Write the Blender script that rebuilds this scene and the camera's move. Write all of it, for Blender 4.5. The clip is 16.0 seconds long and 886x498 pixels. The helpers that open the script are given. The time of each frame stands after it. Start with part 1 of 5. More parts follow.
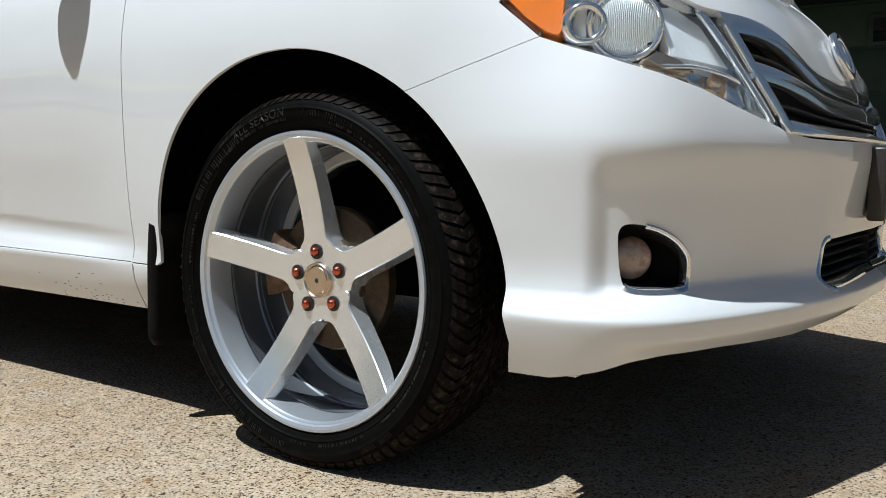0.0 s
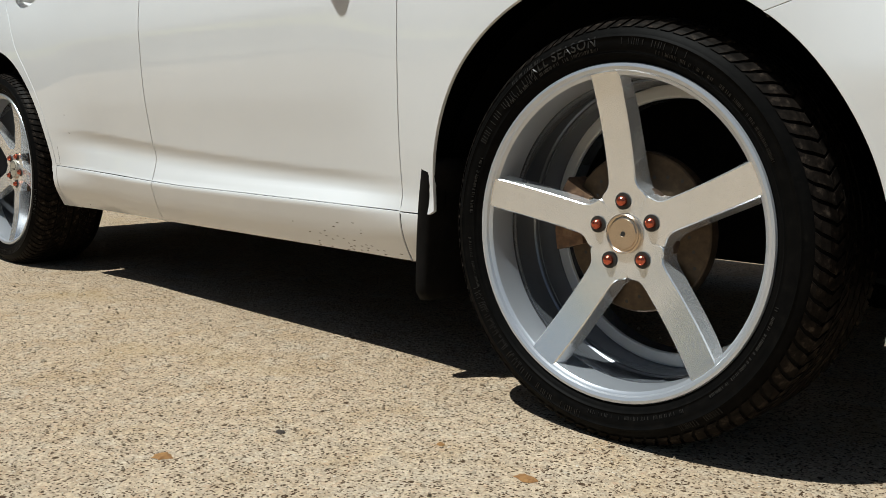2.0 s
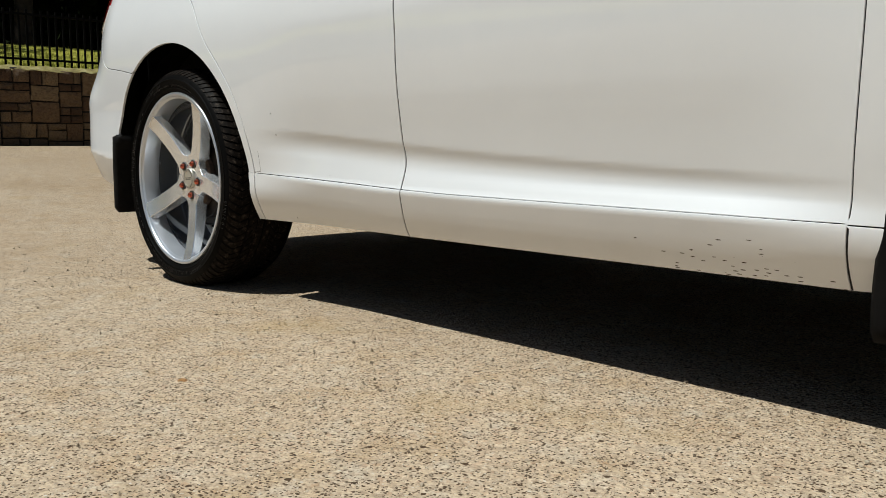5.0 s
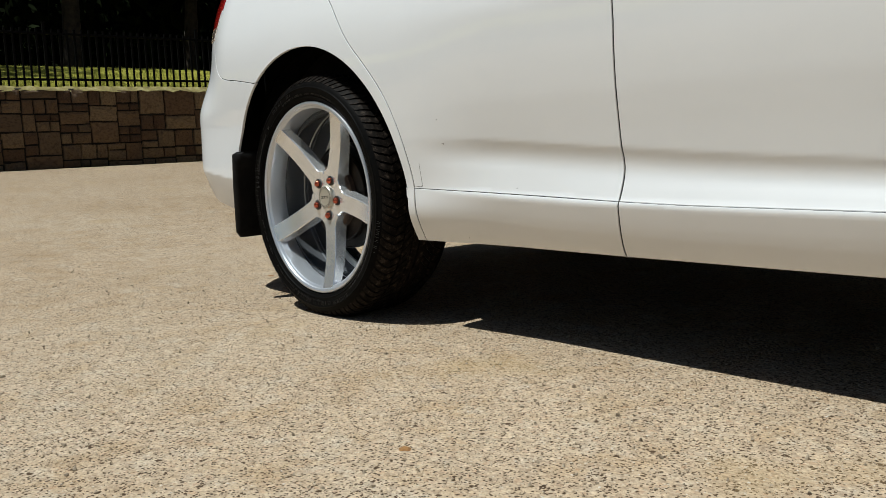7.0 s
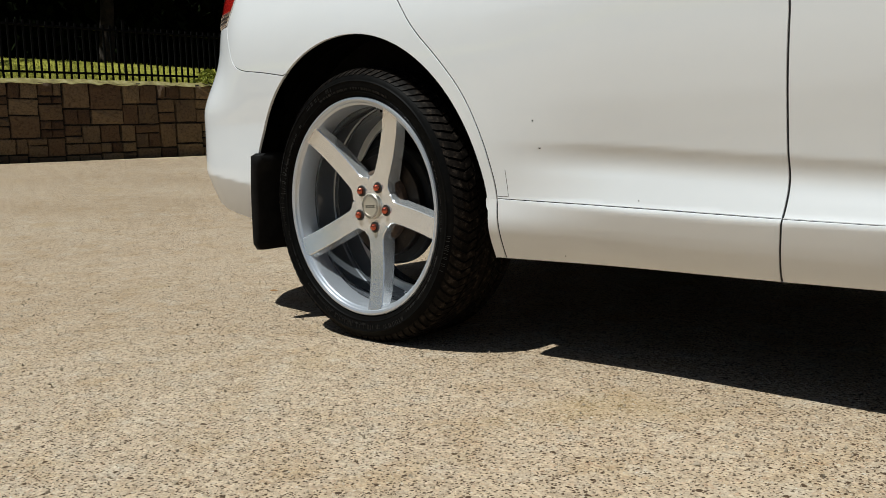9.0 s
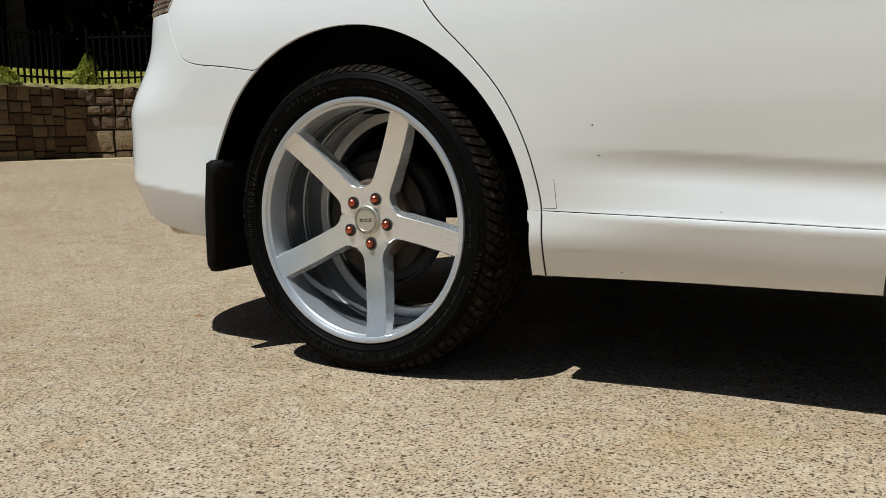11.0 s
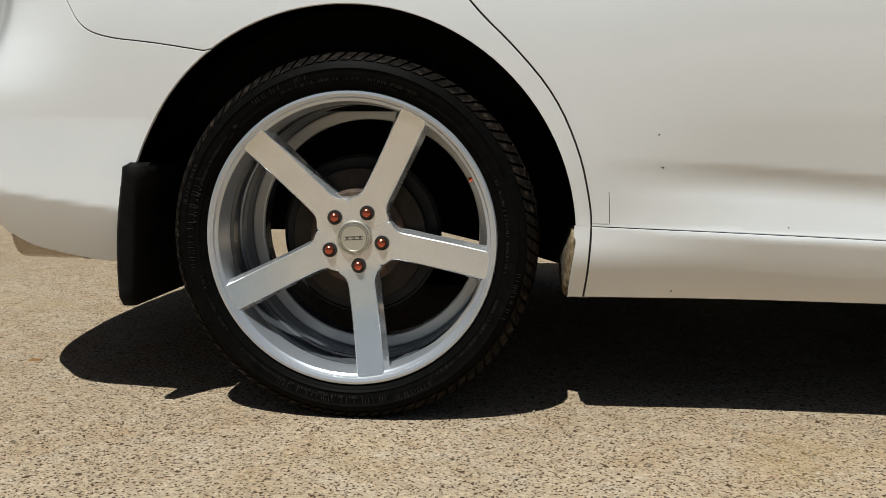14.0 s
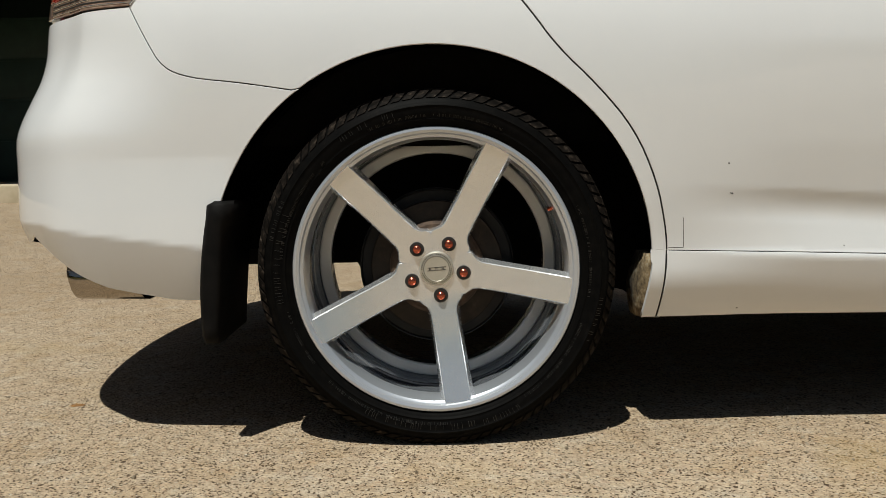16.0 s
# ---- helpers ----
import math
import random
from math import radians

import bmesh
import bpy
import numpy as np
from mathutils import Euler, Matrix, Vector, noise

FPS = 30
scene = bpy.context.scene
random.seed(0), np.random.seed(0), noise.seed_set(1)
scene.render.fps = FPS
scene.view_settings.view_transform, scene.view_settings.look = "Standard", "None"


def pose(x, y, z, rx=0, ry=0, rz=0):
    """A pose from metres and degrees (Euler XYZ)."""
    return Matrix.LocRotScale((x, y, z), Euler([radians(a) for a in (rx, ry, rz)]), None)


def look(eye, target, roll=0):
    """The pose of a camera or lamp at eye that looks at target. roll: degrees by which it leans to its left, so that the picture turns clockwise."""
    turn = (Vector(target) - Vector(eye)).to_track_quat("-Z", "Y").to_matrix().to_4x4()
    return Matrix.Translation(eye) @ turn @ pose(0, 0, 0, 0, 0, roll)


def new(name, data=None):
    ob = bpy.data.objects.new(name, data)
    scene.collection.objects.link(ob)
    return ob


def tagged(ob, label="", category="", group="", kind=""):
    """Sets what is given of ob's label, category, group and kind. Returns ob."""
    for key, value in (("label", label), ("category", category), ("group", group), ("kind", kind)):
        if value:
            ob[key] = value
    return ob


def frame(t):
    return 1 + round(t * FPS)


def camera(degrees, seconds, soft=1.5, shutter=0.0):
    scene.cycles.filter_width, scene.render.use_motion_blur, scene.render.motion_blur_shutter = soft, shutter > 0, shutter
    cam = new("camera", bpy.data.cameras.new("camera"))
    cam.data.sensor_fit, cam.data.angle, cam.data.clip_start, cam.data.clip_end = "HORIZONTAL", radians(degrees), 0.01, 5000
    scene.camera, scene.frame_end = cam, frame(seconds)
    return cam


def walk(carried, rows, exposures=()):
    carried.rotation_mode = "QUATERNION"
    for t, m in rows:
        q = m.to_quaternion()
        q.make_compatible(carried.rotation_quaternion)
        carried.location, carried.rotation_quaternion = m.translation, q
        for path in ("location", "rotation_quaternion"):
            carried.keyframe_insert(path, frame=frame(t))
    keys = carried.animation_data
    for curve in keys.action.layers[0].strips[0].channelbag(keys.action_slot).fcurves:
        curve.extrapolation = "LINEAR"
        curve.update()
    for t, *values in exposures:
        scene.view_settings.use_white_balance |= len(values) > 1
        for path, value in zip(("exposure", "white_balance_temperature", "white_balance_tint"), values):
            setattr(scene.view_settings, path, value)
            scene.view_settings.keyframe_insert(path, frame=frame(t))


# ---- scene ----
cam = camera(53.5, 16.0, soft=.55)
PATH = [
    (0, (3.943, -1.285, 0.585), (2.823, 0.362, 0.403), 0.6),
    (0.5, (3.9, -1.308, 0.598), (2.751, 0.317, 0.405), 1.3),
    (1, (3.804, -1.319, 0.586), (2.68, 0.324, 0.4), 0.4),
    (1.5, (3.713, -1.321, 0.557), (2.46, 0.215, 0.291), -0.1),
    (2, (3.607, -1.326, 0.539), (2.234, 0.102, 0.271), 0.8),
    (2.5, (3.493, -1.375, 0.529), (2.157, 0.092, 0.281), 0.5),
    (3, (3.366, -1.436, 0.538), (2.002, 0.009, 0.315), 0.0),
    (3.5, (3.255, -1.463, 0.53), (1.84, -0.065, 0.322), 0.5),
    (4, (3.103, -1.457, 0.499), (1.665, -0.087, 0.262), 1.5),
    (4.2, (3.041, -1.46, 0.498), (1.594, -0.103, 0.243), 1.5),
    (6.3, (2.448, -1.483, 0.506), (1.026, -0.093, 0.289), -2.9),
    (6.5, (2.4, -1.493, 0.514), (0.957, -0.129, 0.275), -3.1),
    (7, (2.282, -1.514, 0.514), (0.782, -0.214, 0.274), -2.6),
    (7.5, (2.16, -1.553, 0.513), (0.696, -0.217, 0.247), -1.7),
    (8, (2.038, -1.587, 0.533), (0.657, -0.17, 0.246), -1.8),
    (8.5, (1.914, -1.586, 0.551), (0.553, -0.141, 0.308), -3.0),
    (9, (1.781, -1.595, 0.539), (0.411, -0.159, 0.29), -1.9),
    (9.2, (1.74, -1.601, 0.549), (0.37, -0.169, 0.282), -3.0),
    (11.3, (1.135, -1.729, 0.553), (0.176, 0.006, 0.29), -0.9),
    (11.5, (1.077, -1.714, 0.558), (0.145, 0.033, 0.279), -0.6),
    (12, (0.937, -1.716, 0.55), (0.161, 0.112, 0.31), 0.1),
    (12.5, (0.8, -1.749, 0.578), (0.237, 0.155, 0.334), -0.9),
    (13, (0.695, -1.755, 0.603), (0.193, 0.166, 0.361), -2.1),
    (13.5, (0.543, -1.736, 0.586), (0.048, 0.183, 0.317), -1.6),
    (14, (0.395, -1.732, 0.57), (0.151, 0.236, 0.313), 0.2),
    (14.5, (0.259, -1.748, 0.572), (0.265, 0.238, 0.329), -0.8),
    (15, (0.131, -1.769, 0.587), (0.139, 0.219, 0.365), -1.0),
    (15.5, (0.086, -1.782, 0.596), (0.089, 0.205, 0.373), -1.2),
    (16, (0.027, -1.821, 0.585), (0.013, 0.169, 0.387), -1.0),
]
walk(cam, [(t, look(eye, target, roll)) for t, eye, target, roll in PATH], [(0, .02, 5850, 4), (1.5, -.08, 6180, 3), (3.5, -.13, 6270, 4), (8, -.13, 6170, 3), (13, -.20, 6250, 4), (16, -.30, 6600, 4)])
SUN, SKY = 5.0, .034

# ---- world and light ----
LIGHT = Vector((.17, .42, -1)).normalized()      # the way the sunlight travels
world = bpy.data.worlds.new("world")
scene.world = world
world.use_nodes = True
wn = world.node_tree.nodes
sky = wn.new("ShaderNodeTexSky")
sky.sky_type, sky.sun_disc = "NISHITA", False
sky.sun_elevation, sky.sun_rotation = math.asin(-LIGHT.z), math.atan2(-LIGHT.x, -LIGHT.y)
wn["Background"].inputs["Strength"].default_value = SKY
world.node_tree.links.new(sky.outputs["Color"], wn["Background"].inputs["Color"])
sun = new("sun", bpy.data.lights.new("sun", "SUN"))
sun.data.energy, sun.data.angle, sun.data.color = SUN, radians(.53), (1, .985, .955)
sun.matrix_world = look((-3, -8, 20), Vector((-3, -8, 20)) + LIGHT)


# ---- materials ----
def shader(name, colour, rough=.5, metal=0.0, coat=0.0, spec=.5):
    """A plain material, its principled node and its node tree."""
    m = bpy.data.materials.new(name)
    m.use_nodes = True
    p = m.node_tree.nodes["Principled BSDF"]
    p.inputs["Base Color"].default_value = (*colour, 1)
    p.inputs["Roughness"].default_value, p.inputs["Metallic"].default_value = rough, metal
    p.inputs["Coat Weight"].default_value, p.inputs["Coat Roughness"].default_value = coat, .03
    p.inputs["Specular IOR Level"].default_value = spec
    return m, p, m.node_tree


def node(tree, kind, **values):
    n = tree.nodes.new("ShaderNode" + kind)
    for k, v in values.items():
        n.inputs[k.replace("_", " ")].default_value = v
    return n


def coords(tree, obj=True):
    return tree.nodes.new("ShaderNodeTexCoord").outputs["Object" if obj else "Generated"]


def grain(tree, scale, detail=6.0, rough=.6, where=None):
    n = node(tree, "TexNoise", Scale=scale, Detail=detail, Roughness=rough)
    tree.links.new(where or coords(tree), n.inputs["Vector"])
    return n


def ramp(tree, source, stops):
    r = tree.nodes.new("ShaderNodeValToRGB")
    e = r.color_ramp.elements
    while len(e) < len(stops):
        e.new(.5)
    for k, (at, c) in zip(e, stops):
        k.position, k.color = at, (*c, 1)
    tree.links.new(source, r.inputs["Fac"])
    return r


def bump(tree, p, source, strength, distance):
    b = node(tree, "Bump", Strength=strength, Distance=distance)
    tree.links.new(source, b.inputs["Height"])
    old = p.inputs["Normal"].links
    if old:
        tree.links.new(old[0].from_socket, b.inputs["Normal"])
    tree.links.new(b.outputs["Normal"], p.inputs["Normal"])
    return b


def mix(tree, a, b, fac, blend="MIX"):
    m = tree.nodes.new("ShaderNodeMix")
    m.data_type, m.blend_type = "RGBA", blend
    for sock, v in ((m.inputs[0], fac), (m.inputs[6], a), (m.inputs[7], b)):
        if hasattr(v, "links"):
            tree.links.new(v, sock)
        else:
            sock.default_value = v if isinstance(v, float) else (*v, 1)
    return m.outputs[2]


def varied(name, stops, scale, rough=.6, metal=0.0, relief=0.0, coat=0.0, spec=.5, fine=None):
    """A material whose colour wanders over a noise of that many lumps a metre, with relief at the same and at a finer scale."""
    m, p, t = shader(name, stops[0][1], rough, metal, coat, spec)
    n = grain(t, scale)
    t.links.new(ramp(t, n.outputs["Fac"], stops).outputs["Color"], p.inputs["Base Color"])
    if relief:
        f = grain(t, fine or scale * 6, 4)
        bump(t, p, n.outputs["Fac"], .5, relief * 2)
        bump(t, p, f.outputs["Fac"], .5, relief)
    r = grain(t, scale * 2.3, 3)
    mr = node(t, "MapRange", To_Min=max(.02, rough - .08), To_Max=min(1, rough + .1))
    t.links.new(r.outputs["Fac"], mr.inputs["Value"])
    t.links.new(mr.outputs["Result"], p.inputs["Roughness"])
    return m


def paint_white():
    m, p, t = shader("white_pearl_paint", (.80, .805, .81), .40, 0, 1.0, .08)
    p.inputs["Coat IOR"].default_value = 1.65
    n = grain(t, 3.0, 4)
    c = ramp(t, n.outputs["Fac"], [(.3, (.785, .793, .798)), (.7, (.812, .82, .825))])
    flake = grain(t, 2600.0, 1)
    d = ramp(t, flake.outputs["Fac"], [(.42, (.96, .96, .97)), (.6, (1, 1, 1))])
    # a spray of tar specks low behind the front wheel
    stretch = node(t, "Mapping", Scale=(.30, 1, 1.5))
    t.links.new(coords(t), stretch.inputs["Vector"])
    specks = node(t, "TexVoronoi", Scale=165.0)
    t.links.new(stretch.outputs[0], specks.inputs["Vector"])
    sel = node(t, "SeparateColor")
    t.links.new(specks.outputs["Color"], sel.inputs[0])
    z = node(t, "SeparateXYZ")
    t.links.new(coords(t), z.inputs[0])
    near = node(t, "MapRange", From_Min=.22, From_Max=.02, To_Min=0.0, To_Max=.8)
    off = node(t, "Math")
    off.operation = "SUBTRACT"
    off.inputs[1].default_value = 2.02
    t.links.new(z.outputs["X"], off.inputs[0])
    size = node(t, "Math")
    size.operation = "ABSOLUTE"
    t.links.new(off.outputs[0], size.inputs[0])
    t.links.new(size.outputs[0], near.inputs["Value"])
    low = node(t, "MapRange", From_Min=.325, From_Max=.25, To_Min=0.0, To_Max=.9)
    t.links.new(z.outputs["Z"], low.inputs["Value"])
    odds = node(t, "Math")
    odds.operation = "MULTIPLY"
    t.links.new(near.outputs[0], odds.inputs[0])
    t.links.new(low.outputs[0], odds.inputs[1])
    chosen = node(t, "Math")
    chosen.operation = "LESS_THAN"
    t.links.new(sel.outputs[0], chosen.inputs[0])
    t.links.new(odds.outputs[0], chosen.inputs[1])
    dot = node(t, "Math")
    dot.operation = "LESS_THAN"
    dot.inputs[1].default_value = .27
    t.links.new(specks.outputs["Distance"], dot.inputs[0])
    both = node(t, "Math")
    both.operation = "MULTIPLY"
    t.links.new(chosen.outputs[0], both.inputs[0])
    t.links.new(dot.outputs[0], both.inputs[1])
    col = mix(t, c.outputs["Color"], d.outputs["Color"], 1.0, "MULTIPLY")
    t.links.new(mix(t, col, (.06, .045, .03), both.outputs[0]), p.inputs["Base Color"])
    bump(t, p, grain(t, 900.0, 2).outputs["Fac"], .04, .0003)
    bump(t, p, grain(t, 6.0, 2).outputs["Fac"], .05, .004)
    return m


def ground_mat():
    m, p, t = shader("exposed_aggregate", (.3, .26, .2), .9, 0, 0, .2)
    w = coords(t)
    big = grain(t, .55, 4, .55, w)
    mid = grain(t, 6.0, 5, .6, w)
    base = ramp(t, big.outputs["Fac"], [(.3, (.398, .316, .224)), (.5, (.440, .358, .265)), (.7, (.470, .396, .306))])
    warm = ramp(t, mid.outputs["Fac"], [(.35, (.90, .83, .72)), (.5, (1, .98, .96)), (.68, (1.05, 1.03, 1.0))])
    col = mix(t, base.outputs["Color"], warm.outputs["Color"], .8, "MULTIPLY")
    pale = ramp(t, grain(t, 11.0, 4, .6, w).outputs["Fac"], [(.52, (0, 0, 0)), (.70, (.45, .45, .45))])
    col = mix(t, col, (.50, .46, .39), pale.outputs["Color"])
    # wobbled coordinates, so that no stone is a clean cell
    wob = grain(t, 130.0, 2, .5, w)
    shift = node(t, "VectorMath")
    shift.operation = "SCALE"
    shift.inputs["Scale"].default_value = .007
    t.links.new(wob.outputs["Color"], shift.inputs[0])
    add = node(t, "VectorMath")
    t.links.new(w, add.inputs[0])
    t.links.new(shift.outputs[0], add.inputs[1])
    where = add.outputs[0]
    # single stones at two sizes, each of its own tint
    for size, force in ((105.0, .42), (230.0, .38)):
        stones = node(t, "TexVoronoi", Scale=size)
        t.links.new(where, stones.inputs["Vector"])
        sep = node(t, "SeparateColor")
        t.links.new(stones.outputs["Color"], sep.inputs[0])
        tint = ramp(t, sep.outputs[0], [(0, (.50, .43, .36)), (.2, (.80, .73, .64)), (.45, (1, .98, .95)), (.7, (1.12, 1.05, .93)), (.9, (1.35, 1.32, 1.28)), (1, (.85, .62, .46))])
        col = mix(t, col, tint.outputs["Color"], force, "MULTIPLY")
    # dark specks, shade coloured into pits where grains came out: many small, few large
    low = None
    for size, least, radius in ((165.0, .42, .45), (92.0, .66, .28), (38.0, .66, .125), (17.0, .20, .095)):
        pits = node(t, "TexVoronoi", Scale=size)
        pits.voronoi_dimensions = "2D"
        t.links.new(where, pits.inputs["Vector"])
        psel = node(t, "SeparateColor")
        t.links.new(pits.outputs["Color"], psel.inputs[0])
        rad = node(t, "MapRange", From_Min=least, From_Max=1.0, To_Min=0.0, To_Max=radius)
        t.links.new(psel.outputs[1], rad.inputs["Value"])
        hole = node(t, "Math")
        hole.operation = "LESS_THAN"
        t.links.new(pits.outputs["Distance"], hole.inputs[0])
        t.links.new(rad.outputs["Result"], hole.inputs[1])
        if low:
            both = node(t, "Math")
            both.operation = "MAXIMUM"
            t.links.new(low.outputs[0], both.inputs[0])
            t.links.new(hole.outputs[0], both.inputs[1])
            hole = both
        low = hole
    col = mix(t, col, (.075, .046, .026), low.outputs[0])
    blot = ramp(t, grain(t, 1.7, 3, .5, w).outputs["Fac"], [(.62, (0, 0, 0)), (.76, (.45, .45, .45))])
    col = mix(t, col, (.36, .25, .11), blot.outputs["Color"])
    t.links.new(col, p.inputs["Base Color"])
    bump(t, p, mid.outputs["Fac"], .4, .008)
    round_ = node(t, "TexVoronoi", Scale=120.0)
    t.links.new(where, round_.inputs["Vector"])
    for source, force, depth in ((round_.outputs["Distance"], 1.0, .0032), (low.outputs[0], 1.0, .006)):
        inv = node(t, "Math")
        inv.operation = "SUBTRACT"
        inv.inputs[0].default_value = 1
        t.links.new(source, inv.inputs[1])
        bump(t, p, inv.outputs[0], force, depth)
    return m


def tyre_mat(dusty):
    m, p, t = shader("tread_rubber" if dusty else "tyre_rubber", (.005, .005, .005), .5, 0, 0, .03)
    n = grain(t, 60.0, 6)
    if dusty:
        s = [(.38, (.006, .0052, .0045)), (.56, (.015, .012, .010)), (.74, (.075, .058, .045))]
    else:
        s = [(.3, (.0028, .0028, .0028)), (.6, (.0048, .0045, .0042)), (.8, (.010, .0088, .0075))]
    t.links.new(ramp(t, n.outputs["Fac"], s).outputs["Color"], p.inputs["Base Color"])
    bump(t, p, grain(t, 500.0, 3).outputs["Fac"], .2, .0006)
    return m


def glassy(name, colour, rough=.02, through_=1.0):
    m, p, t = shader(name, colour, rough)
    p.inputs["Transmission Weight"].default_value = through_
    p.inputs["IOR"].default_value = 1.15 if through_ == 1 else 1.45
    bump(t, p, grain(t, 25.0, 2).outputs["Fac"], .05, .002)
    return m


def silver(name, colour, rough, streak=0.0, metal=.92, coat=0.0):
    m, p, t = shader(name, colour, rough, metal, coat)
    n = grain(t, 14.0, 3)
    mr = node(t, "MapRange", To_Min=rough - .02, To_Max=rough + .03)
    t.links.new(n.outputs["Fac"], mr.inputs["Value"])
    t.links.new(mr.outputs["Result"], p.inputs["Roughness"])
    c = tuple(v * .97 for v in colour)
    t.links.new(ramp(t, n.outputs["Fac"], [(.3, c), (.65, colour)]).outputs["Color"], p.inputs["Base Color"])
    if streak:
        bump(t, p, grain(t, 700.0, 2).outputs["Fac"], streak, .0004)
    return m


def brick_mat():
    m, p, t = shader("red_brick", (.3, .07, .04), .85)
    info = t.nodes.new("ShaderNodeObjectInfo")
    r = ramp(t, info.outputs["Random"], [(0, (.26, .055, .035)), (.5, (.38, .085, .05)), (1, (.46, .125, .075))])
    n = ramp(t, grain(t, 40.0).outputs["Fac"], [(.3, (.75, .72, .7)), (.7, (1.1, 1.08, 1.05))])
    t.links.new(mix(t, r.outputs["Color"], n.outputs["Color"], 1.0, "MULTIPLY"), p.inputs["Base Color"])
    bump(t, p, grain(t, 90.0).outputs["Fac"], .5, .004)
    return m


def stone_mat():
    m, p, t = shader("brown_stone", (.25, .18, .12), .9)
    info = t.nodes.new("ShaderNodeObjectInfo")
    r = ramp(t, info.outputs["Random"], [(0, (.10, .056, .030)), (.4, (.16, .098, .053)), (.75, (.25, .175, .10)), (1, (.125, .083, .05))])
    n = ramp(t, grain(t, 9.0, 7).outputs["Fac"], [(.3, (.55, .5, .45)), (.5, (1, 1, 1)), (.72, (1.3, 1.25, 1.15))])
    t.links.new(mix(t, r.outputs["Color"], n.outputs["Color"], 1.0, "MULTIPLY"), p.inputs["Base Color"])
    bump(t, p, grain(t, 14.0, 8).outputs["Fac"], .9, .05)
    return m


PAINT = paint_white()
GROUND = ground_mat()
RUBBER, TREAD = tyre_mat(False), tyre_mat(True)
# raised letters get paler, glossier rubber so their glints are coloured in
GLINTRUBBER = varied("glint_rubber", [(.3, (.014, .013, .012)), (.7, (.038, .034, .030))], 120, .36, spec=.4)
BLACK = varied("black_plastic", [(.3, (.010, .010, .011)), (.7, (.02, .019, .018))], 30, .6, relief=.0004, spec=.3)
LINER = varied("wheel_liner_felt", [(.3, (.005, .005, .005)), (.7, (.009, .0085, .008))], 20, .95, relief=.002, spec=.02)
DIRT = varied("dried_road_dirt", [(.35, (.10, .07, .04)), (.55, (.30, .22, .12)), (.7, (.45, .40, .30))], 70, .95, relief=.002)
FLAP = varied("flap_rubber", [(.3, (.005, .005, .005)), (.7, (.011, .010, .0095))], 25, .55, relief=.0006, spec=.05)
CHROME = silver("chrome", (.86, .87, .88), .09)
# exhaust chrome, coloured brown for the shaded ground it mirrors
STEEL = silver("ground_brown_steel", (.42, .37, .31), .10)
WHEEL = silver("silver_wheel_paint", (.60, .63, .68), .30, .0, .62, .5)
# the same silver paint, darkened for the shade deep in the rim
BARRELSHADE = silver("shaded_wheel_paint", (.24, .255, .28), .26, .0, .65, .3)
RING = silver("turned_inner_ring", (.86, .85, .83), .30, .0, .25, .3)
MACHINED = silver("machined_face", (.84, .85, .86), .21, .0, .76, .4)
BRONZE = silver("bronze_cap", (.62, .50, .38), .25, .1)
COPPER = silver("copper_lug", (.55, .13, .075), .22)
CAPFACE = varied("cap_face", [(.3, (.55, .52, .44)), (.7, (.62, .58, .50))], 60, .35, .6)
# black for print, and for discs that paint the dark of holes
INK = shader("dark_print_and_holes", (.02, .018, .016), .5)[0]
RUST = varied("rusty_iron", [(.3, (.07, .045, .03)), (.5, (.16, .09, .05)), (.7, (.26, .17, .10))], 45, .75, .3, relief=.001)
RUSTDARK = varied("dark_rusty_iron", [(.3, (.03, .02, .014)), (.5, (.065, .04, .026)), (.7, (.11, .07, .045))], 45, .75, .3, relief=.001)
DISC = varied("brake_iron", [(.3, (.012, .009, .007)), (.6, (.024, .017, .012)), (.8, (.05, .034, .023))], 60, .5, .5, relief=.0002)
# brake iron again, paler and browner for the sunlit front discs
LITDISC = varied("sunlit_brake_iron", [(.3, (.045, .030, .016)), (.6, (.075, .05, .028)), (.8, (.11, .076, .043))], 60, .45, .55, relief=.0002)
HUBIRON = varied("hub_alloy", [(.38, (.07, .063, .05)), (.5, (.18, .165, .13)), (.7, (.26, .24, .19))], 90, .6, .0, relief=.001)
LENS = glassy("clear_lens", (.96, .98, 1.0))
AMBER = shader("amber_reflector", (.70, .17, .008), .25, 0, 1.0)
bump(AMBER[2], AMBER[1], node(AMBER[2], "TexVoronoi", Scale=160.0).outputs["Distance"], .6, .003)
AMBER = AMBER[0]
RED = shader("red_lens", (.42, .015, .012), .12, 0, 1.0)[0]
CLEARED = varied("striped_lens", [(.35, (.20, .10, .07)), (.6, (.45, .34, .27))], 30, .15, .2, coat=1.0)
RIBBED, rp_, rt_ = shader("ribbed_reflector", (.80, .83, .84), .30, .35)
wave = node(rt_, "TexWave", Scale=130.0)
rt_.links.new(coords(rt_), wave.inputs["Vector"])
bump(rt_, rp_, wave.outputs["Fac"], .5, .003)
REFLECT = silver("satin_reflector", (.82, .86, .88), .34, .0, .35, .5)
TINT = shader("dark_window_glass", (.015, .018, .02), .03, 0, 1.0)[0]
PLATE = varied("plate_plastic", [(.3, (.02, .018, .016)), (.7, (.05, .04, .03))], 20, .35)
STONE = stone_mat()
BRICK = brick_mat()
MORTAR = varied("mortar", [(.3, (.30, .26, .21)), (.7, (.45, .40, .33))], 12, .95, relief=.004)
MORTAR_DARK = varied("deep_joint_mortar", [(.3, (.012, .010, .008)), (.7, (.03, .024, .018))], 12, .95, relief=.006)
IRON = varied("black_iron_paint", [(.3, (.004, .004, .004)), (.7, (.008, .008, .008))], 20, .7, spec=.02)
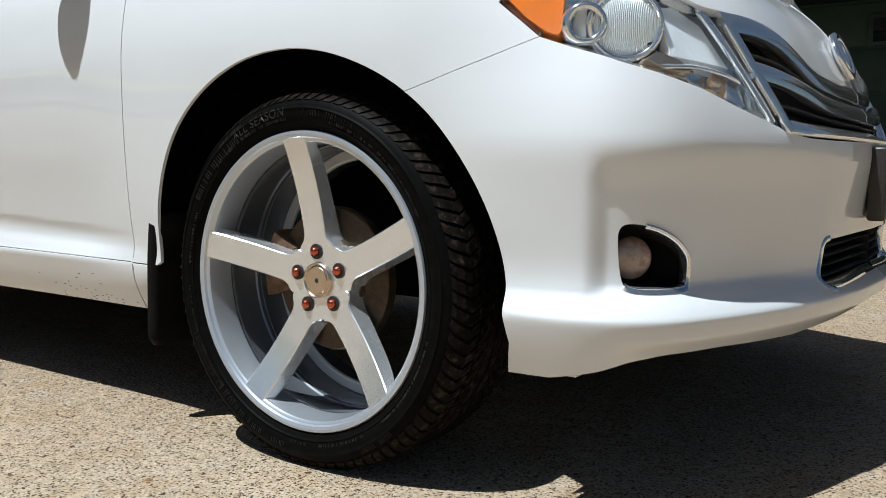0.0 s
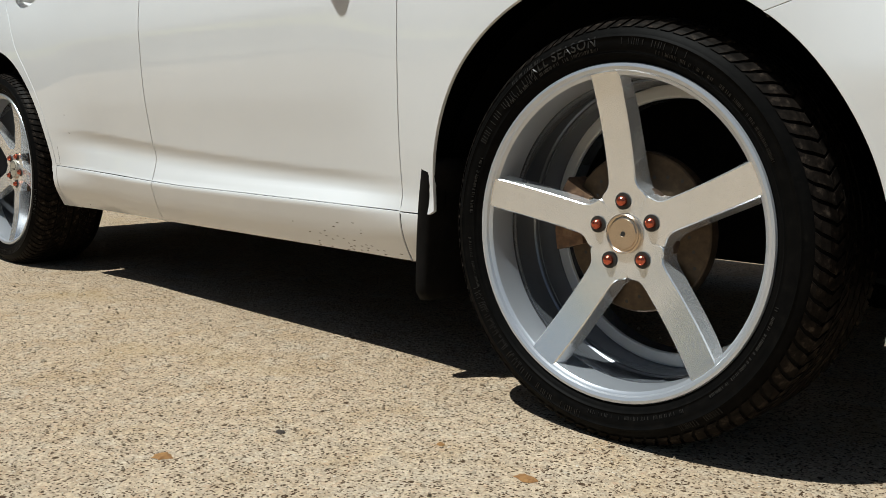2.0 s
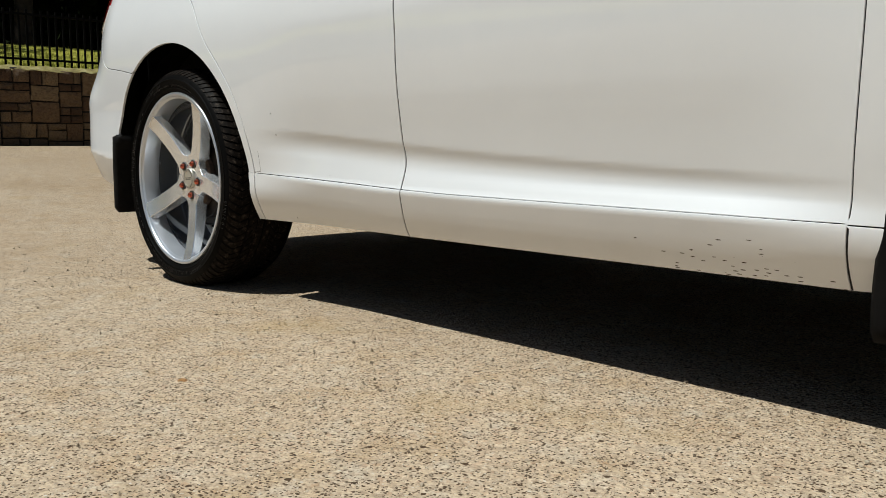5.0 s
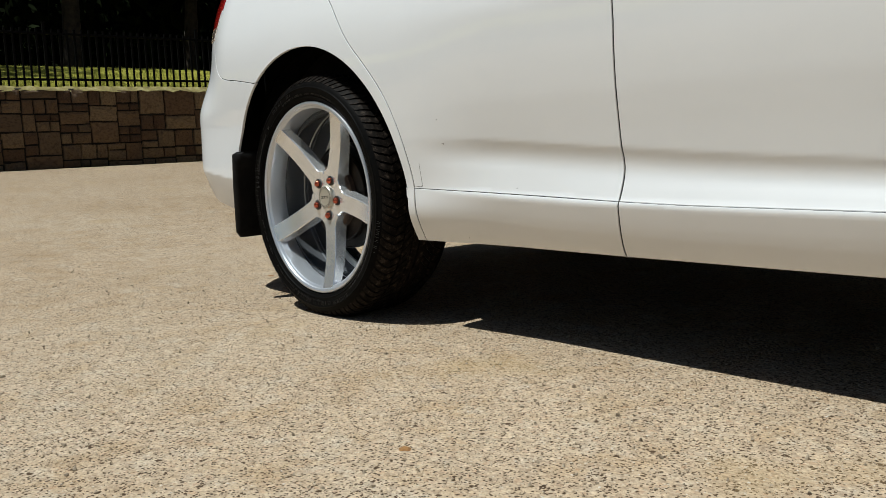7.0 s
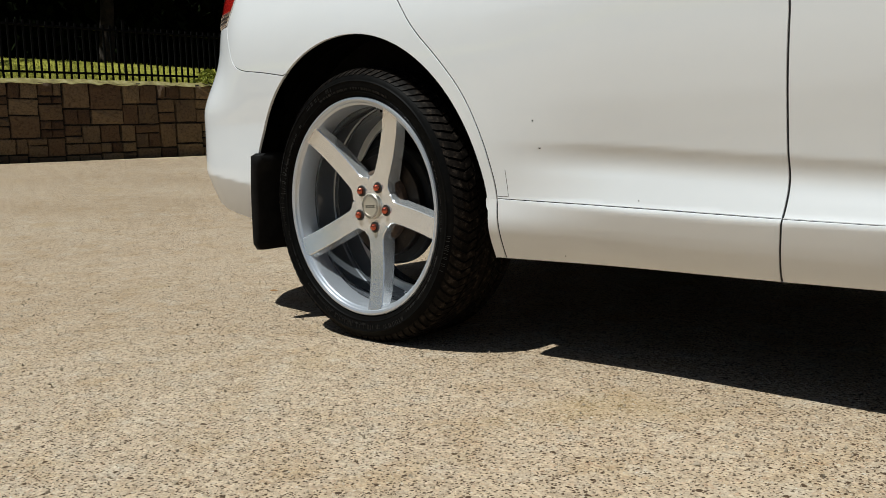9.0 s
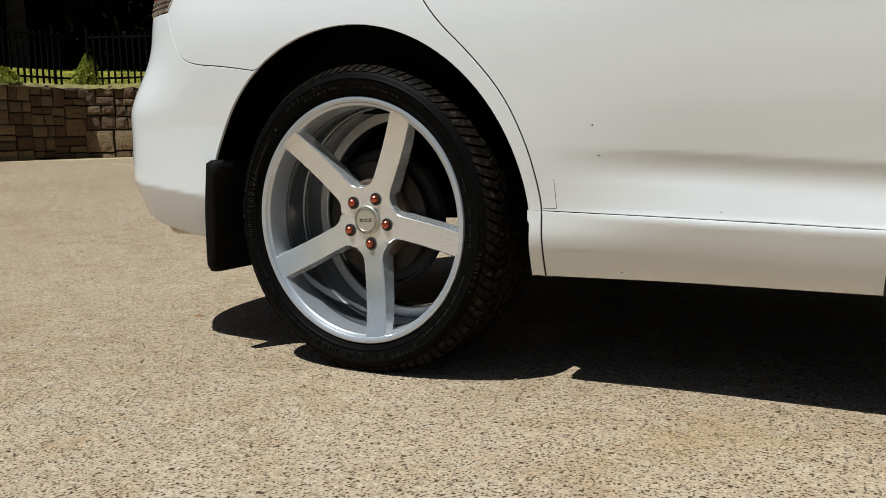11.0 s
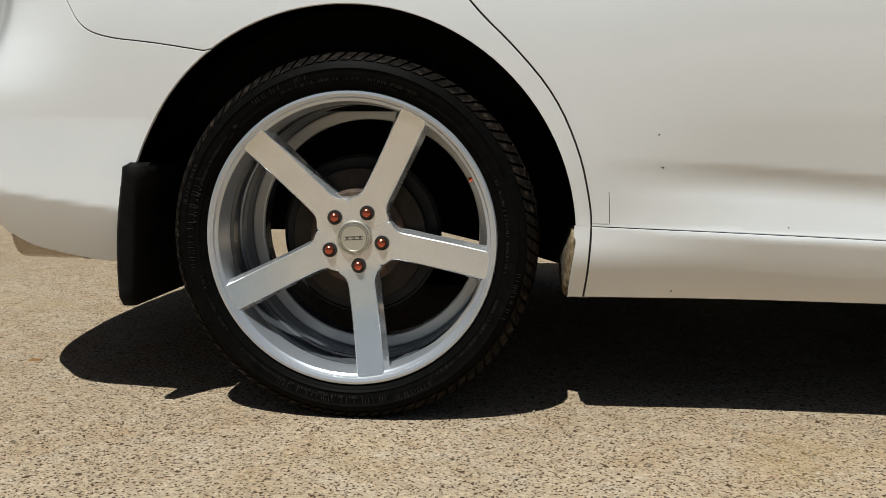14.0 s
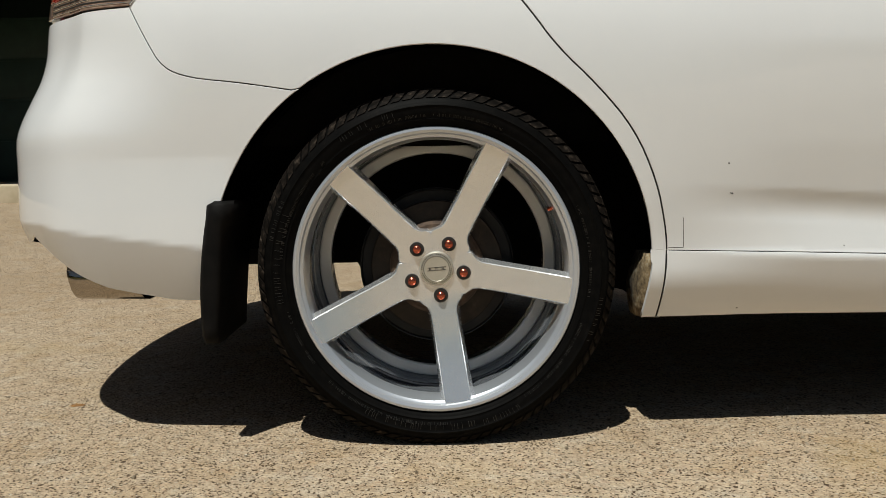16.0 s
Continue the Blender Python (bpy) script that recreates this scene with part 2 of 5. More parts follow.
GRASS = varied("lawn_grass", [(.3, (.16, .16, .02)), (.5, (.27, .26, .04)), (.7, (.36, .33, .08))], 3.0, .95, relief=.02, fine=60, spec=.1)
BLADE = varied("grass_blade", [(.3, (.16, .17, .02)), (.7, (.34, .31, .06))], 9.0, .8, spec=.2)
# leaf colour taken down to near-black to carry the shade of the woods
LEAF = varied("shade_dark_leaf", [(.3, (.004, .007, .002)), (.7, (.011, .016, .004))], 2.0, .8, spec=.03)
IVY = varied("ivy_leaf", [(.3, (.08, .12, .018)), (.7, (.20, .24, .045))], 3.0, .6, spec=.3)
SHRUB = varied("shrub_needle", [(.3, (.15, .19, .02)), (.7, (.36, .37, .06))], 12.0, .8, spec=.2)
BARK = varied("bark", [(.3, (.03, .022, .016)), (.7, (.075, .055, .04))], 6.0, .95, relief=.02)
GREEN = varied("dark_green_boards", [(.3, (.008, .024, .018)), (.7, (.016, .040, .030))], 4.0, .6, relief=.002)
ROOF = varied("grey_roof", [(.3, (.06, .055, .05)), (.7, (.10, .095, .09))], 5.0, .9, relief=.004)
SLAB = varied("concrete_slab", [(.3, (.40, .33, .22)), (.5, (.50, .42, .30)), (.7, (.56, .48, .36))], 3.0, .9, relief=.003)
EARTH = varied("sandy_earth", [(.3, (.40, .30, .16)), (.7, (.50, .40, .23))], 4.0, .95, relief=.01)
VERGE = varied("verge_of_earth_and_grass", [(.3, (.10, .075, .025)), (.5, (.22, .18, .055)), (.7, (.34, .30, .14))], 7.0, .95, relief=.02)
DRYLEAF = varied("dry_leaf", [(.3, (.20, .09, .03)), (.7, (.34, .18, .06))], 90, .9)
TARBIT = varied("tar_crumb", [(.3, (.02, .015, .01)), (.7, (.05, .035, .025))], 90, .8)

# ---- mesh helpers ----
def part(name, bm, material, parent=None, label="", flat=False):
    """Links a bmesh as one mesh object under a thing or a part."""
    me = bpy.data.meshes.new(name)
    bm.normal_update()
    bm.to_mesh(me)
    bm.free()
    if not flat:
        me.shade_smooth()
    return link(name, me, material, parent, label)


def link(name, me, material, parent=None, label=""):
    if not me.materials:
        me.materials.append(material)
    ob = new(name, me)
    ob.parent = parent
    return tagged(ob, label)


def box(bm, lo, hi, m=None, bevel=0.0):
    c = (Vector(lo) + Vector(hi)) / 2
    size = Vector(hi) - Vector(lo)
    r = bmesh.ops.create_cube(bm, size=1, matrix=(m or Matrix()) @ Matrix.Translation(c) @ Matrix.Diagonal((*size, 1)))
    if bevel:
        edges = list({e for v in r["verts"] for e in v.link_edges})
        bmesh.ops.bevel(bm, geom=edges, offset=bevel, segments=2, affect="EDGES", profile=.5)
    return bm


def boxed(lo, hi, m=None, bevel=0.0):
    return box(bmesh.new(), lo, hi, m, bevel)


def spin(profile, n=96, closed=False, bm=None):
    """A body turned about the y axis from a profile of (radius, y)."""
    bm = bm or bmesh.new()
    rings = [[bm.verts.new((r * math.cos(a), y, r * math.sin(a))) for a in (2 * math.pi * k / n for k in range(n))] for r, y in profile]
    pairs = list(zip(rings, rings[1:])) + ([(rings[-1], rings[0])] if closed else [])
    for a, b in pairs:
        for k in range(n):
            bm.faces.new((a[k], a[(k + 1) % n], b[(k + 1) % n], b[k]))
    return bm


def cap(profile, n=48, bm=None):
    """As spin(), with the first ring closed by a face."""
    bm = spin(profile, n, bm=bm)
    bm.verts.ensure_lookup_table()
    bmesh.ops.contextual_create(bm, geom=bm.verts[:n])
    bmesh.ops.recalc_face_normals(bm, faces=bm.faces)
    return bm


def sharp(ob, degrees=32):
    ob.data.set_sharp_from_angle(angle=radians(degrees))
    return ob


def loft(sections, close=True, ends=True):
    """A skin through rings of points of equal count."""
    bm = bmesh.new()
    rings = [[bm.verts.new(p) for p in s] for s in sections]
    n = len(rings[0])
    for a, b in zip(rings, rings[1:]):
        for k in range(n if close else n - 1):
            bm.faces.new((a[k], a[(k + 1) % n], b[(k + 1) % n], b[k]))
    if ends:
        bm.faces.new(rings[0]), bm.faces.new(rings[-1])
    bmesh.ops.recalc_face_normals(bm, faces=bm.faces)
    return bm


def dense(points, step=.012, closed=True):
    out = []
    n = len(points)
    for i in range(n if closed else n - 1):
        a, b = Vector(points[i]), Vector(points[(i + 1) % n])
        k = max(1, round((b - a).length / step))
        out += [a.lerp(b, j / k) for j in range(k)]
    if not closed:
        out.append(Vector(points[-1]))
    return out


def rounded(points, times=2):
    """Corner cutting of an open line that keeps its ends."""
    for _ in range(times):
        out = [points[0]]
        for a, b in zip(points, points[1:]):
            a, b = Vector(a), Vector(b)
            out += [a.lerp(b, .25), a.lerp(b, .75)]
        out.append(points[-1])
        points = out
    return [tuple(p) for p in points]


# ---- the white car's skin ----
MID = .88                            # the car's middle line lies at this y
def hermite(tbl, v):
    """Smooth curve through a table of (key, value), keys rising."""
    if v <= tbl[0][0]:
        return tbl[0][1]
    if v >= tbl[-1][0]:
        return tbl[-1][1]
    n = len(tbl)
    for i in range(n - 1):
        if v <= tbl[i + 1][0]:
            break
    def slope(j):
        a, b = tbl[max(j - 1, 0)], tbl[min(j + 1, n - 1)]
        return (b[1] - a[1]) / (b[0] - a[0])
    (k0, v0), (k1, v1) = tbl[i], tbl[i + 1]
    h = k1 - k0
    t = (v - k0) / h
    return ((1 + 2 * t) * (1 - t) ** 2 * v0 + t * (1 - t) ** 2 * h * slope(i)
            + t * t * (3 - 2 * t) * v1 + t * t * (t - 1) * h * slope(i + 1))


def smooth(t):
    t = min(1.0, max(0.0, t))
    return t * t * (3 - 2 * t)


# the car's outline seen from above, from the rear's middle round the right side to the nose
PLAN = [(-1.045, .88), (-1.03, .58), (-.983, .29), (-.922, .137), (-.835, .034), (-.742, -.034), (-.6, -.058), (-.4, -.066), (0, -.068),
        (.6, -.066), (1.4, -.064), (2.2, -.066), (2.8, -.07), (3.1, -.07), (3.28, -.062), (3.40, -.035), (3.48, .03),
        (3.54, .15), (3.60, .33), (3.645, .56), (3.667, .88)]
RUNS = [0.0]
for (ax, ay), (bx, by) in zip(PLAN, PLAN[1:]):
    RUNS.append(RUNS[-1] + math.hypot(bx - ax, by - ay))
SHIFT = RUNS[8]                      # so that s = 0 lies at the rear wheel
PX = [(k - SHIFT, p[0]) for k, p in zip(RUNS, PLAN)]
PY = [(k - SHIFT, p[1]) for k, p in zip(RUNS, PLAN)]
S0, S1 = PX[0][0], PX[-1][0]

DOORTOP = [(.53, -.0330), (.57, -.0252), (.62, -.0163), (.70, -.0065), (.78, -.001), (.82, 0), (.88, -.005), (.96, -.018), (1.02, -.040), (1.06, -.060), (1.12, -.085)]
CREASE = [(.45, .529), (.70, .521), (1.0, .500), (1.3, .478), (1.6, .461), (2.0, .444), (2.4, .436)]      # the fold low on the doors: s, z
SILL = [(.30, .399), (.4665, .396), (1.126, .3735), (2.2285, .3645), (2.34, .364)]                         # the top of the lower mouldings
SECTIONS = {}
ARCH = [(.20, -.108), (.25, -.074), (.285, -.054), (.32, -.038), (.35, -.031), (.40, -.030), (.50, -.016), (.60, -.006), (.72, .002), (.82, .002), (.90, -.008), (1.0, -.035), (1.06, -.06), (1.12, -.085)]
NOSE = [(.20, -.07), (.25, -.036), (.29, -.019), (.330, -.005), (.345, -.001), (.352, -.001), (.360, -.007), (.385, -.030), (.402, -.0345), (.418, -.0355), (.44, -.0345), (.48, -.0300), (.56, -.0200),
        (.60, -.0150), (.62, -.0138), (.635, -.0144), (.65, -.0166), (.68, -.0235), (.72, -.0360), (.80, -.067), (.85, -.090), (.90, -.121), (.95, -.172), (1.0, -.24), (1.04, -.32)]
TAIL = [(.28, -.078), (.33, -.045), (.38, -.020), (.415, -.0085), (.434, -.0035), (.441, -.0018), (.446, -.0012), (.452, -.0014), (.47, -.0028), (.50, -.0022), (.54, .001), (.58, .005), (.625, .006), (.655, .003), (.69, -.009), (.735, -.031), (.78, -.053), (.83, -.068), (.90, -.077), (1.0, -.098), (1.1, -.14)]



def door_section(s):
    """The doors' upright section at s: a fold, an overhang under it, a hollow, the swell down to the moulding and the moulding itself."""
    key = round(s, 3)
    if key not in SECTIONS:
        zu, zs = hermite(CREASE, key), hermite(SILL, key)
        h = zu - zs
        du = -.0330 - (.53 - zu) * .185
        k = h / .12
        low = [(zs - .17, -.126), (zs - .115, -.080), (zs - .085, -.0645), (zs - .055, -.0525), (zs - .030, -.0440), (zs - .016, -.0395), (zs - .011, -.0380), (zs - .006, -.0374), (zs - .001, -.0376)]
        swell = [(zs + .004, -.0405), (zs + .25 * h, -.0405 + (du - .0122 * k + .0405) * .45), (zs + .45 * h, du - .0105 * k), (zs + .57 * h, du - .0122 * k), (zs + .68 * h, du - .0117 * k)]
        fold = [(zs + .79 * h, du - .0090 * k), (zs + .90 * h, du - .0046 * k), (zu - .004, du - .0015), (zu, du - .0003), (zu + .004, du + .0005)]
        SECTIONS[key] = low + swell + fold + ([(.53, -.0330)] if zu < .515 else []) + DOORTOP[1:]
    return SECTIONS[key]


def tail(d, s, z):
    """The side's section turning into the rear bumper's."""
    return d + (hermite(TAIL, z) - d) * smooth((-.46 - s) / .40)


def offset(s, z):
    d = hermite(door_section(s), z)
    near = max(1 - smooth((abs(s) - .40) / .42), 1 - smooth((abs(s - 2.78) - .42) / .38))
    if s > 2.78 or s < 0:
        near = 1
    d += (hermite(ARCH, z) - d) * near
    if s > 2.9:
        d += (hermite(NOSE, z) - d) * smooth((s - 2.98) / .38)
        # the pocket round the fog lamp, and the set-back grille
        d -= (.012 + .045 * max(0, .632 - z)) * smooth((s - 3.355) / .05) * smooth((.632 - z) / .085) * smooth((z - .37) / .03) * smooth((4.05 - s) / .3)
        d -= .024 * smooth((s - 3.36) / .14) * smooth((.326 - z) / .05)
        d -= .034 * smooth((z - .652) / .02) * smooth((s - 3.70) / .45)
    if s < -.2:
        d = tail(d, s, z)
        if s < -.36 and z < .60:
            # upright down to a fold that rises to the rear, then tucked under
            fold = .439 - .125 * (max(s, -.86) + .626)
            top = tail(hermite(ARCH, .60), s, .60)
            h = fold - z
            under = top + (.003 * smooth((.60 - z) / (.60 - fold)) if h < 0 else .003 - .33 * h - .4 * h * h)
            d += (under - d) * smooth((-.37 - s) / .06)
    return d


def plan(s):
    x, y = hermite(PX, s), hermite(PY, s)
    e = .01
    tx, ty = hermite(PX, s + e) - hermite(PX, s - e), hermite(PY, s + e) - hermite(PY, s - e)
    n = math.hypot(tx, ty) or 1
    return x, y, ty / n, -tx / n


def skin(s, z, lift=0.0):
    """A point of the right-hand body surface."""
    x, y, nx, ny = plan(s)
    d = offset(s, z) + lift
    return Vector((x + nx * d, y + ny * d, z))


def skin_normal(s, z):
    e = .004
    a = skin(s + e, z) - skin(s - e, z)
    b = skin(s, z + e) - skin(s, z - e)
    return a.cross(b).normalized()


def inside(pts, poly):
    q = np.array([(p[0], p[1]) for p in poly])
    hit = np.zeros(len(pts), bool)
    far = np.full(len(pts), 9.0)
    for a, b in zip(q, np.roll(q, -1, 0)):
        d = b - a
        up = (a[1] > pts[:, 1]) != (b[1] > pts[:, 1])
        with np.errstate(divide="ignore", invalid="ignore"):
            hit ^= up & (pts[:, 0] < (b[0] - a[0]) * (pts[:, 1] - a[1]) / (b[1] - a[1]) + a[0])
        t = np.clip(((pts - a) @ d) / max(1e-12, d @ d), 0, 1)
        far = np.minimum(far, np.hypot(*(pts - a - t[:, None] * d).T))
    return hit, far


def turning(loop):
    return sum(a[0] * b[1] - b[0] * a[1] for a, b in zip(loop, loop[1:] + loop[:1]))


def panel(name, outline, parent, material, holes=(), flange=.018, grid=.024, lift=0.0, gap=.0029, label="", step=.012, creases=()):
    """A pressed panel of the body between lines in the (s, z) sheet, on both sides of the car, with edges that turn in. Returns the right-hand one."""
    loops = []
    for k, line in enumerate((outline, *holes)):
        line = dense(line, step)
        if (turning(line) > 0) != (k == 0):
            line.reverse()
        n = len(line)
        shrunk = []
        for i, p in enumerate(line):
            d = (line[(i + 1) % n] - line[i - 1]).normalized()
            shrunk.append((p + Vector((-d.y, d.x)) * gap, Vector((d.y, -d.x))))
        loops.append(shrunk)
    lo = np.min([p for p, _ in loops[0]], 0)
    hi = np.max([p for p, _ in loops[0]], 0)
    gx, gz = np.meshgrid(np.arange(lo[0], hi[0], grid), np.arange(lo[1], hi[1], grid * .8))
    gx[1::2] += grid / 2
    pts = np.stack([gx.ravel(), gz.ravel()], 1)
    for z in creases:
        pts = pts[np.abs(pts[:, 1] - z) > .0028]
        row = np.arange(lo[0], hi[0], .02) + .005 * (len(pts) % 3)
        pts = np.concatenate([pts, np.stack([row, np.full(len(row), z)], 1)])
    for k, lp in enumerate(loops):
        if len(pts):
            hit, far = inside(pts, [p for p, _ in lp])
            pts = pts[(hit if k == 0 else ~hit) & (far > grid * (.42 if not creases else .30))]
    verts, edges, base = [], [], 0
    for lp in loops:
        verts += [p for p, _ in lp]
        edges += [(base + i, base + (i + 1) % len(lp)) for i in range(len(lp))]
        base += len(lp)
    for z in creases:
        on = [base + i for i, p in enumerate(pts) if abs(p[1] - z) < 1e-9]
        edges += [(i, j) for i, j in zip(on, on[1:]) if abs(pts[i - base][0] - pts[j - base][0]) < .0215]
    verts += [Vector(p) for p in pts]
    from mathutils.geometry import delaunay_2d_cdt
    v2, _, f2, _, _, _ = delaunay_2d_cdt(verts, edges, [], 0, 1e-6)
    cent = np.array([np.mean([v2[i] for i in f], 0) for f in f2])
    keep = inside(cent, [p for p, _ in loops[0]])[0]
    for lp in loops[1:]:
        keep &= ~inside(cent, [p for p, _ in lp])[0]
    co = [skin(v.x, v.y, lift) for v in v2]
    no = [skin_normal(v.x, v.y) for v in v2]
    faces = [tuple(f) for f, k in zip(f2, keep) if k]
    for lp in loops:
        n, e = len(lp), .003
        start = len(co)
        for p, out in lp:
            N = skin_normal(p.x, p.y)
            way = (skin(p.x + out.x * e, p.y + out.y * e) - skin(p.x - out.x * e, p.y - out.y * e)).normalized()
            at = skin(p.x, p.y, lift)
            co += [at, at + way * .0009 - N * .0009, at + way * .001 - N * flange]
            no += [N, (way + N * .25).normalized(), way]
        for i in range(n):
            a, b = start + 3 * i, start + 3 * ((i + 1) % n)
            for j in (0, 1):
                faces.append((a + j, a + j + 1, b + j + 1, b + j))
    made = None
    for side in (1, -1):
        c, m, f = co, no, faces
        if side < 0:
            c = [(p[0], 2 * MID - p[1], p[2]) for p in co]
            m = [(q[0], -q[1], q[2]) for q in no]
            f = [tuple(reversed(k)) for k in faces]
        me = bpy.data.meshes.new(name)
        me.from_pydata([tuple(p) for p in c], [], f)
        # turn every face to look out along its corners' normals
        flip = [k for k in me.polygons if sum((Vector(m[v]) for v in k.vertices), Vector()).dot(k.normal) < 0]
        if flip:
            bm = bmesh.new()
            bm.from_mesh(me)
            bm.faces.ensure_lookup_table()
            bmesh.ops.reverse_faces(bm, faces=[bm.faces[k.index] for k in flip])
            bm.to_mesh(me)
            bm.free()
        me.shade_smooth()
        me.normals_split_custom_set_from_vertices([tuple(q) for q in m])
        ob = link(name, me, material, parent, label)
        made = made or ob
    return made


def strip(name, line, width, parent, material, lift=.0, depth=.016, both=True, taper=None):
    """A rounded bar that lies on the skin along a line in the (s, z) sheet."""
    line = dense(rounded(line), .02, False)
    sections = []
    n = len(line)
    for i, p in enumerate(line):
        d = (line[min(i + 1, n - 1)] - line[max(i - 1, 0)]).normalized()
        w = Vector((-d.y, d.x)) * (width * (taper(i / (n - 1)) if taper else 1) / 2)
        ring = []
        for a, h in ((-1, -1), (-1, .05), (-.9, .26), (-.5, .42), (0, .5), (.5, .42), (.9, .26), (1, .05), (1, -1)):
            q = p + w * a
            ring.append(skin(q.x, q.y, lift + depth * h))
        sections.append(ring)
    made = None
    for side in ((1, -1) if both else (1,)):
        rings = sections if side > 0 else [[Vector((p.x, 2 * MID - p.y, p.z)) for p in r] for r in sections]
        ob = sharp(part(name, loft(rings), material, parent), 50)
        made = made or ob
    return made


def arc(cs, cz, r, a0, a1, n=40):
    return [(cs + r * math.cos(radians(a0 + (a1 - a0) * k / n)), cz + r * math.sin(radians(a0 + (a1 - a0) * k / n))) for k in range(n + 1)]


car = tagged(new("car"), "white pearl crossover car with silver five-spoke wheels on paving", "car")

FA, RA = (2.773, .364, .443), (-.006, .367, .447)      # wheel arches: s, z, radius
SWELL = [(-5, .008), (10, .003), (30, -.003), (55, -.006), (72, -.008), (92, -.002), (112, .006), (140, .010), (160, .001), (180, -.009)]      # how the front arch departs from a circle


def front_arc(a0, a1, n=40):
    return [(FA[0] + (FA[2] + hermite(SWELL, a)) * math.cos(radians(a)), FA[1] + (FA[2] + hermite(SWELL, a)) * math.sin(radians(a))) for a in (a0 + (a1 - a0) * k / n for k in range(n + 1))]


BP = rounded([(1.145, 1.03), (1.158, .77), (1.152, .68), (1.147, .59), (1.142, .49), (1.141, .42), (1.134, .3735), (1.121, .295), (1.116, .248)])
FD = rounded([(2.246, 1.03), (2.259, .82), (2.256, .69), (2.247, .55), (2.240, .45), (2.236, .3645), (2.230, .30), (2.232, .250)])
RD = rounded([(.10, 1.08), (.085, 1.0), (.105, .965), (.152, .928), (.193, .878), (.245, .805), (.325, .729), (.398, .643), (.445, .540), (.466, .450), (.472, .395), (.467, .31), (.460, .250)])
RSEAM = rounded([(-.609, .904), (-.569, .834), (-.535, .779), (-.48, .757), (-.384, .747), (-.279, .730)])
FSEAM = [(3.033, .715), (3.086, .732), (3.18, .766), (3.264, .799)]
HEADLOW = [(3.264, .799), (3.321, .780), (3.416, .755), (3.51, .734), (3.588, .716), (3.67, .689), (3.776, .662)]
HEADTOP = [(3.776, .664), (3.73, .729), (3.693, .792), (3.653, .850), (3.55, .874), (3.42, .893), (3.27, .905), (3.20, .90), (3.187, .859)]


def cut(line, z):
    """Where a line that falls in z crosses that height, with the parts above and below."""
    for i, (a, b) in enumerate(zip(line, line[1:])):
        if a[1] >= z >= b[1]:
            t = (a[1] - z) / (a[1] - b[1])
            p = (a[0] + (b[0] - a[0]) * t, z)
            return line[:i + 1] + [p], [p] + line[i + 1:]


bp_up, bp_low = cut(BP, .3735)
fd_up, fd_low = cut(FD, .3645)
rd_up, rd_low = cut(RD, .396)


def handle_hole(s, z):
    return [(s + .095 * math.cos(a) * (1 if math.cos(a) > 0 else .9), z - .014 + .038 * math.sin(a)) for a in (2 * math.pi * k / 28 for k in range(28))]


def door(name, upper, lower, hs, hz, label):
    d = panel(name, upper, car, PAINT, [handle_hole(hs, hz)], label=label, grid=.0115)
    low = panel("lower_moulding", [(p[0], p[1] + .0022 * smooth((p[1] - .335) / .025)) for p in lower], d, PAINT, flange=.012, grid=.009)
    # the grip cup behind the handle, and the handle bar over it
    rings = []
    for k, (f, depth) in enumerate(((1.06, -.006), (.98, -.016), (.75, -.034), (.4, -.042), (.1, -.044))):
        rings.append([skin(hs + (p[0] - hs) * f, hz - .014 + (p[1] - hz + .014) * f, depth) for p in handle_hole(hs, hz)])
    part("handle_cup", loft(rings, ends=False), PAINT, d)
    sec = []
    for k in range(13):
        t = k / 12
        s = hs - .118 + .236 * t
        out = .026 * (1 - (2 * t - 1) ** 4) + .001
        h = .014 * (1 - .4 * (2 * t - 1) ** 4)
        zc = hz + .006 + .008 * math.sin(math.pi * t)
        sec.append([skin(s, zc + h * math.cos(a), out + .007 * math.sin(a)) for a in (2 * math.pi * j / 12 for j in range(12))])
    part("door_handle", loft(sec), PAINT, d)
    return d


door("front_door", bp_up + [(1.3, .369), (1.7, .367), (2.1, .3648)] + fd_up[::-1], bp_low + fd_low[::-1] + [(2.1, .3648), (1.7, .367), (1.3, .369)], 1.285, .955,
     "white front door with a body-coloured pull handle")
door("rear_door", rd_up + [(.7, .389), (.9, .382)] + bp_up[::-1], rd_low + bp_low[::-1] + [(.9, .382), (.7, .389)], .285, 1.005, "white rear door curving round the wheel arch")

ra = arc(*RA, 125, 0)
panel("front_fender", fd_up[:-1] + [(2.2285, .3645), (2.325, .364)] + front_arc(179, 53.5) + FSEAM + HEADTOP[::-1][:3] + [(3.0, .955), (2.6, .995)], car, PAINT, flange=.008, gap=.0014)
panel("fender_foot", [(2.2285, .3645), *fd_low[1:], (2.285, .252), (2.300, .30), (2.312, .364)], car, PAINT, flange=.012)
panel("quarter_panel", [(-.609, .904), (-.572, .951), (-.546, 1.0), (-.545, 1.06), (-.55, 1.14), (-.50, 1.20), (.08, 1.20), *RD[:1], *rd_up[1:], (.4405, .397)] + ra[::-1] + RSEAM[::-1], car, PAINT, flange=.008, gap=.0024)
panel("quarter_foot", [(rd_low[0][0], rd_low[0][1] + .0034), *rd_low[1:], (.427, .250), (.4325, .30), (.4395, .36), (.4405, .4005)], car, PAINT, flange=.012)
REARLOW = [(S0, .40), (-1.2, .40), (-.98, .42), (-.915, .440), (-.86, .405), (-.775, .364), (-.69, .334), (-.62, .320), (-.55, .308), (-.470, .305), (-.462, .40), (-.440, .43)]
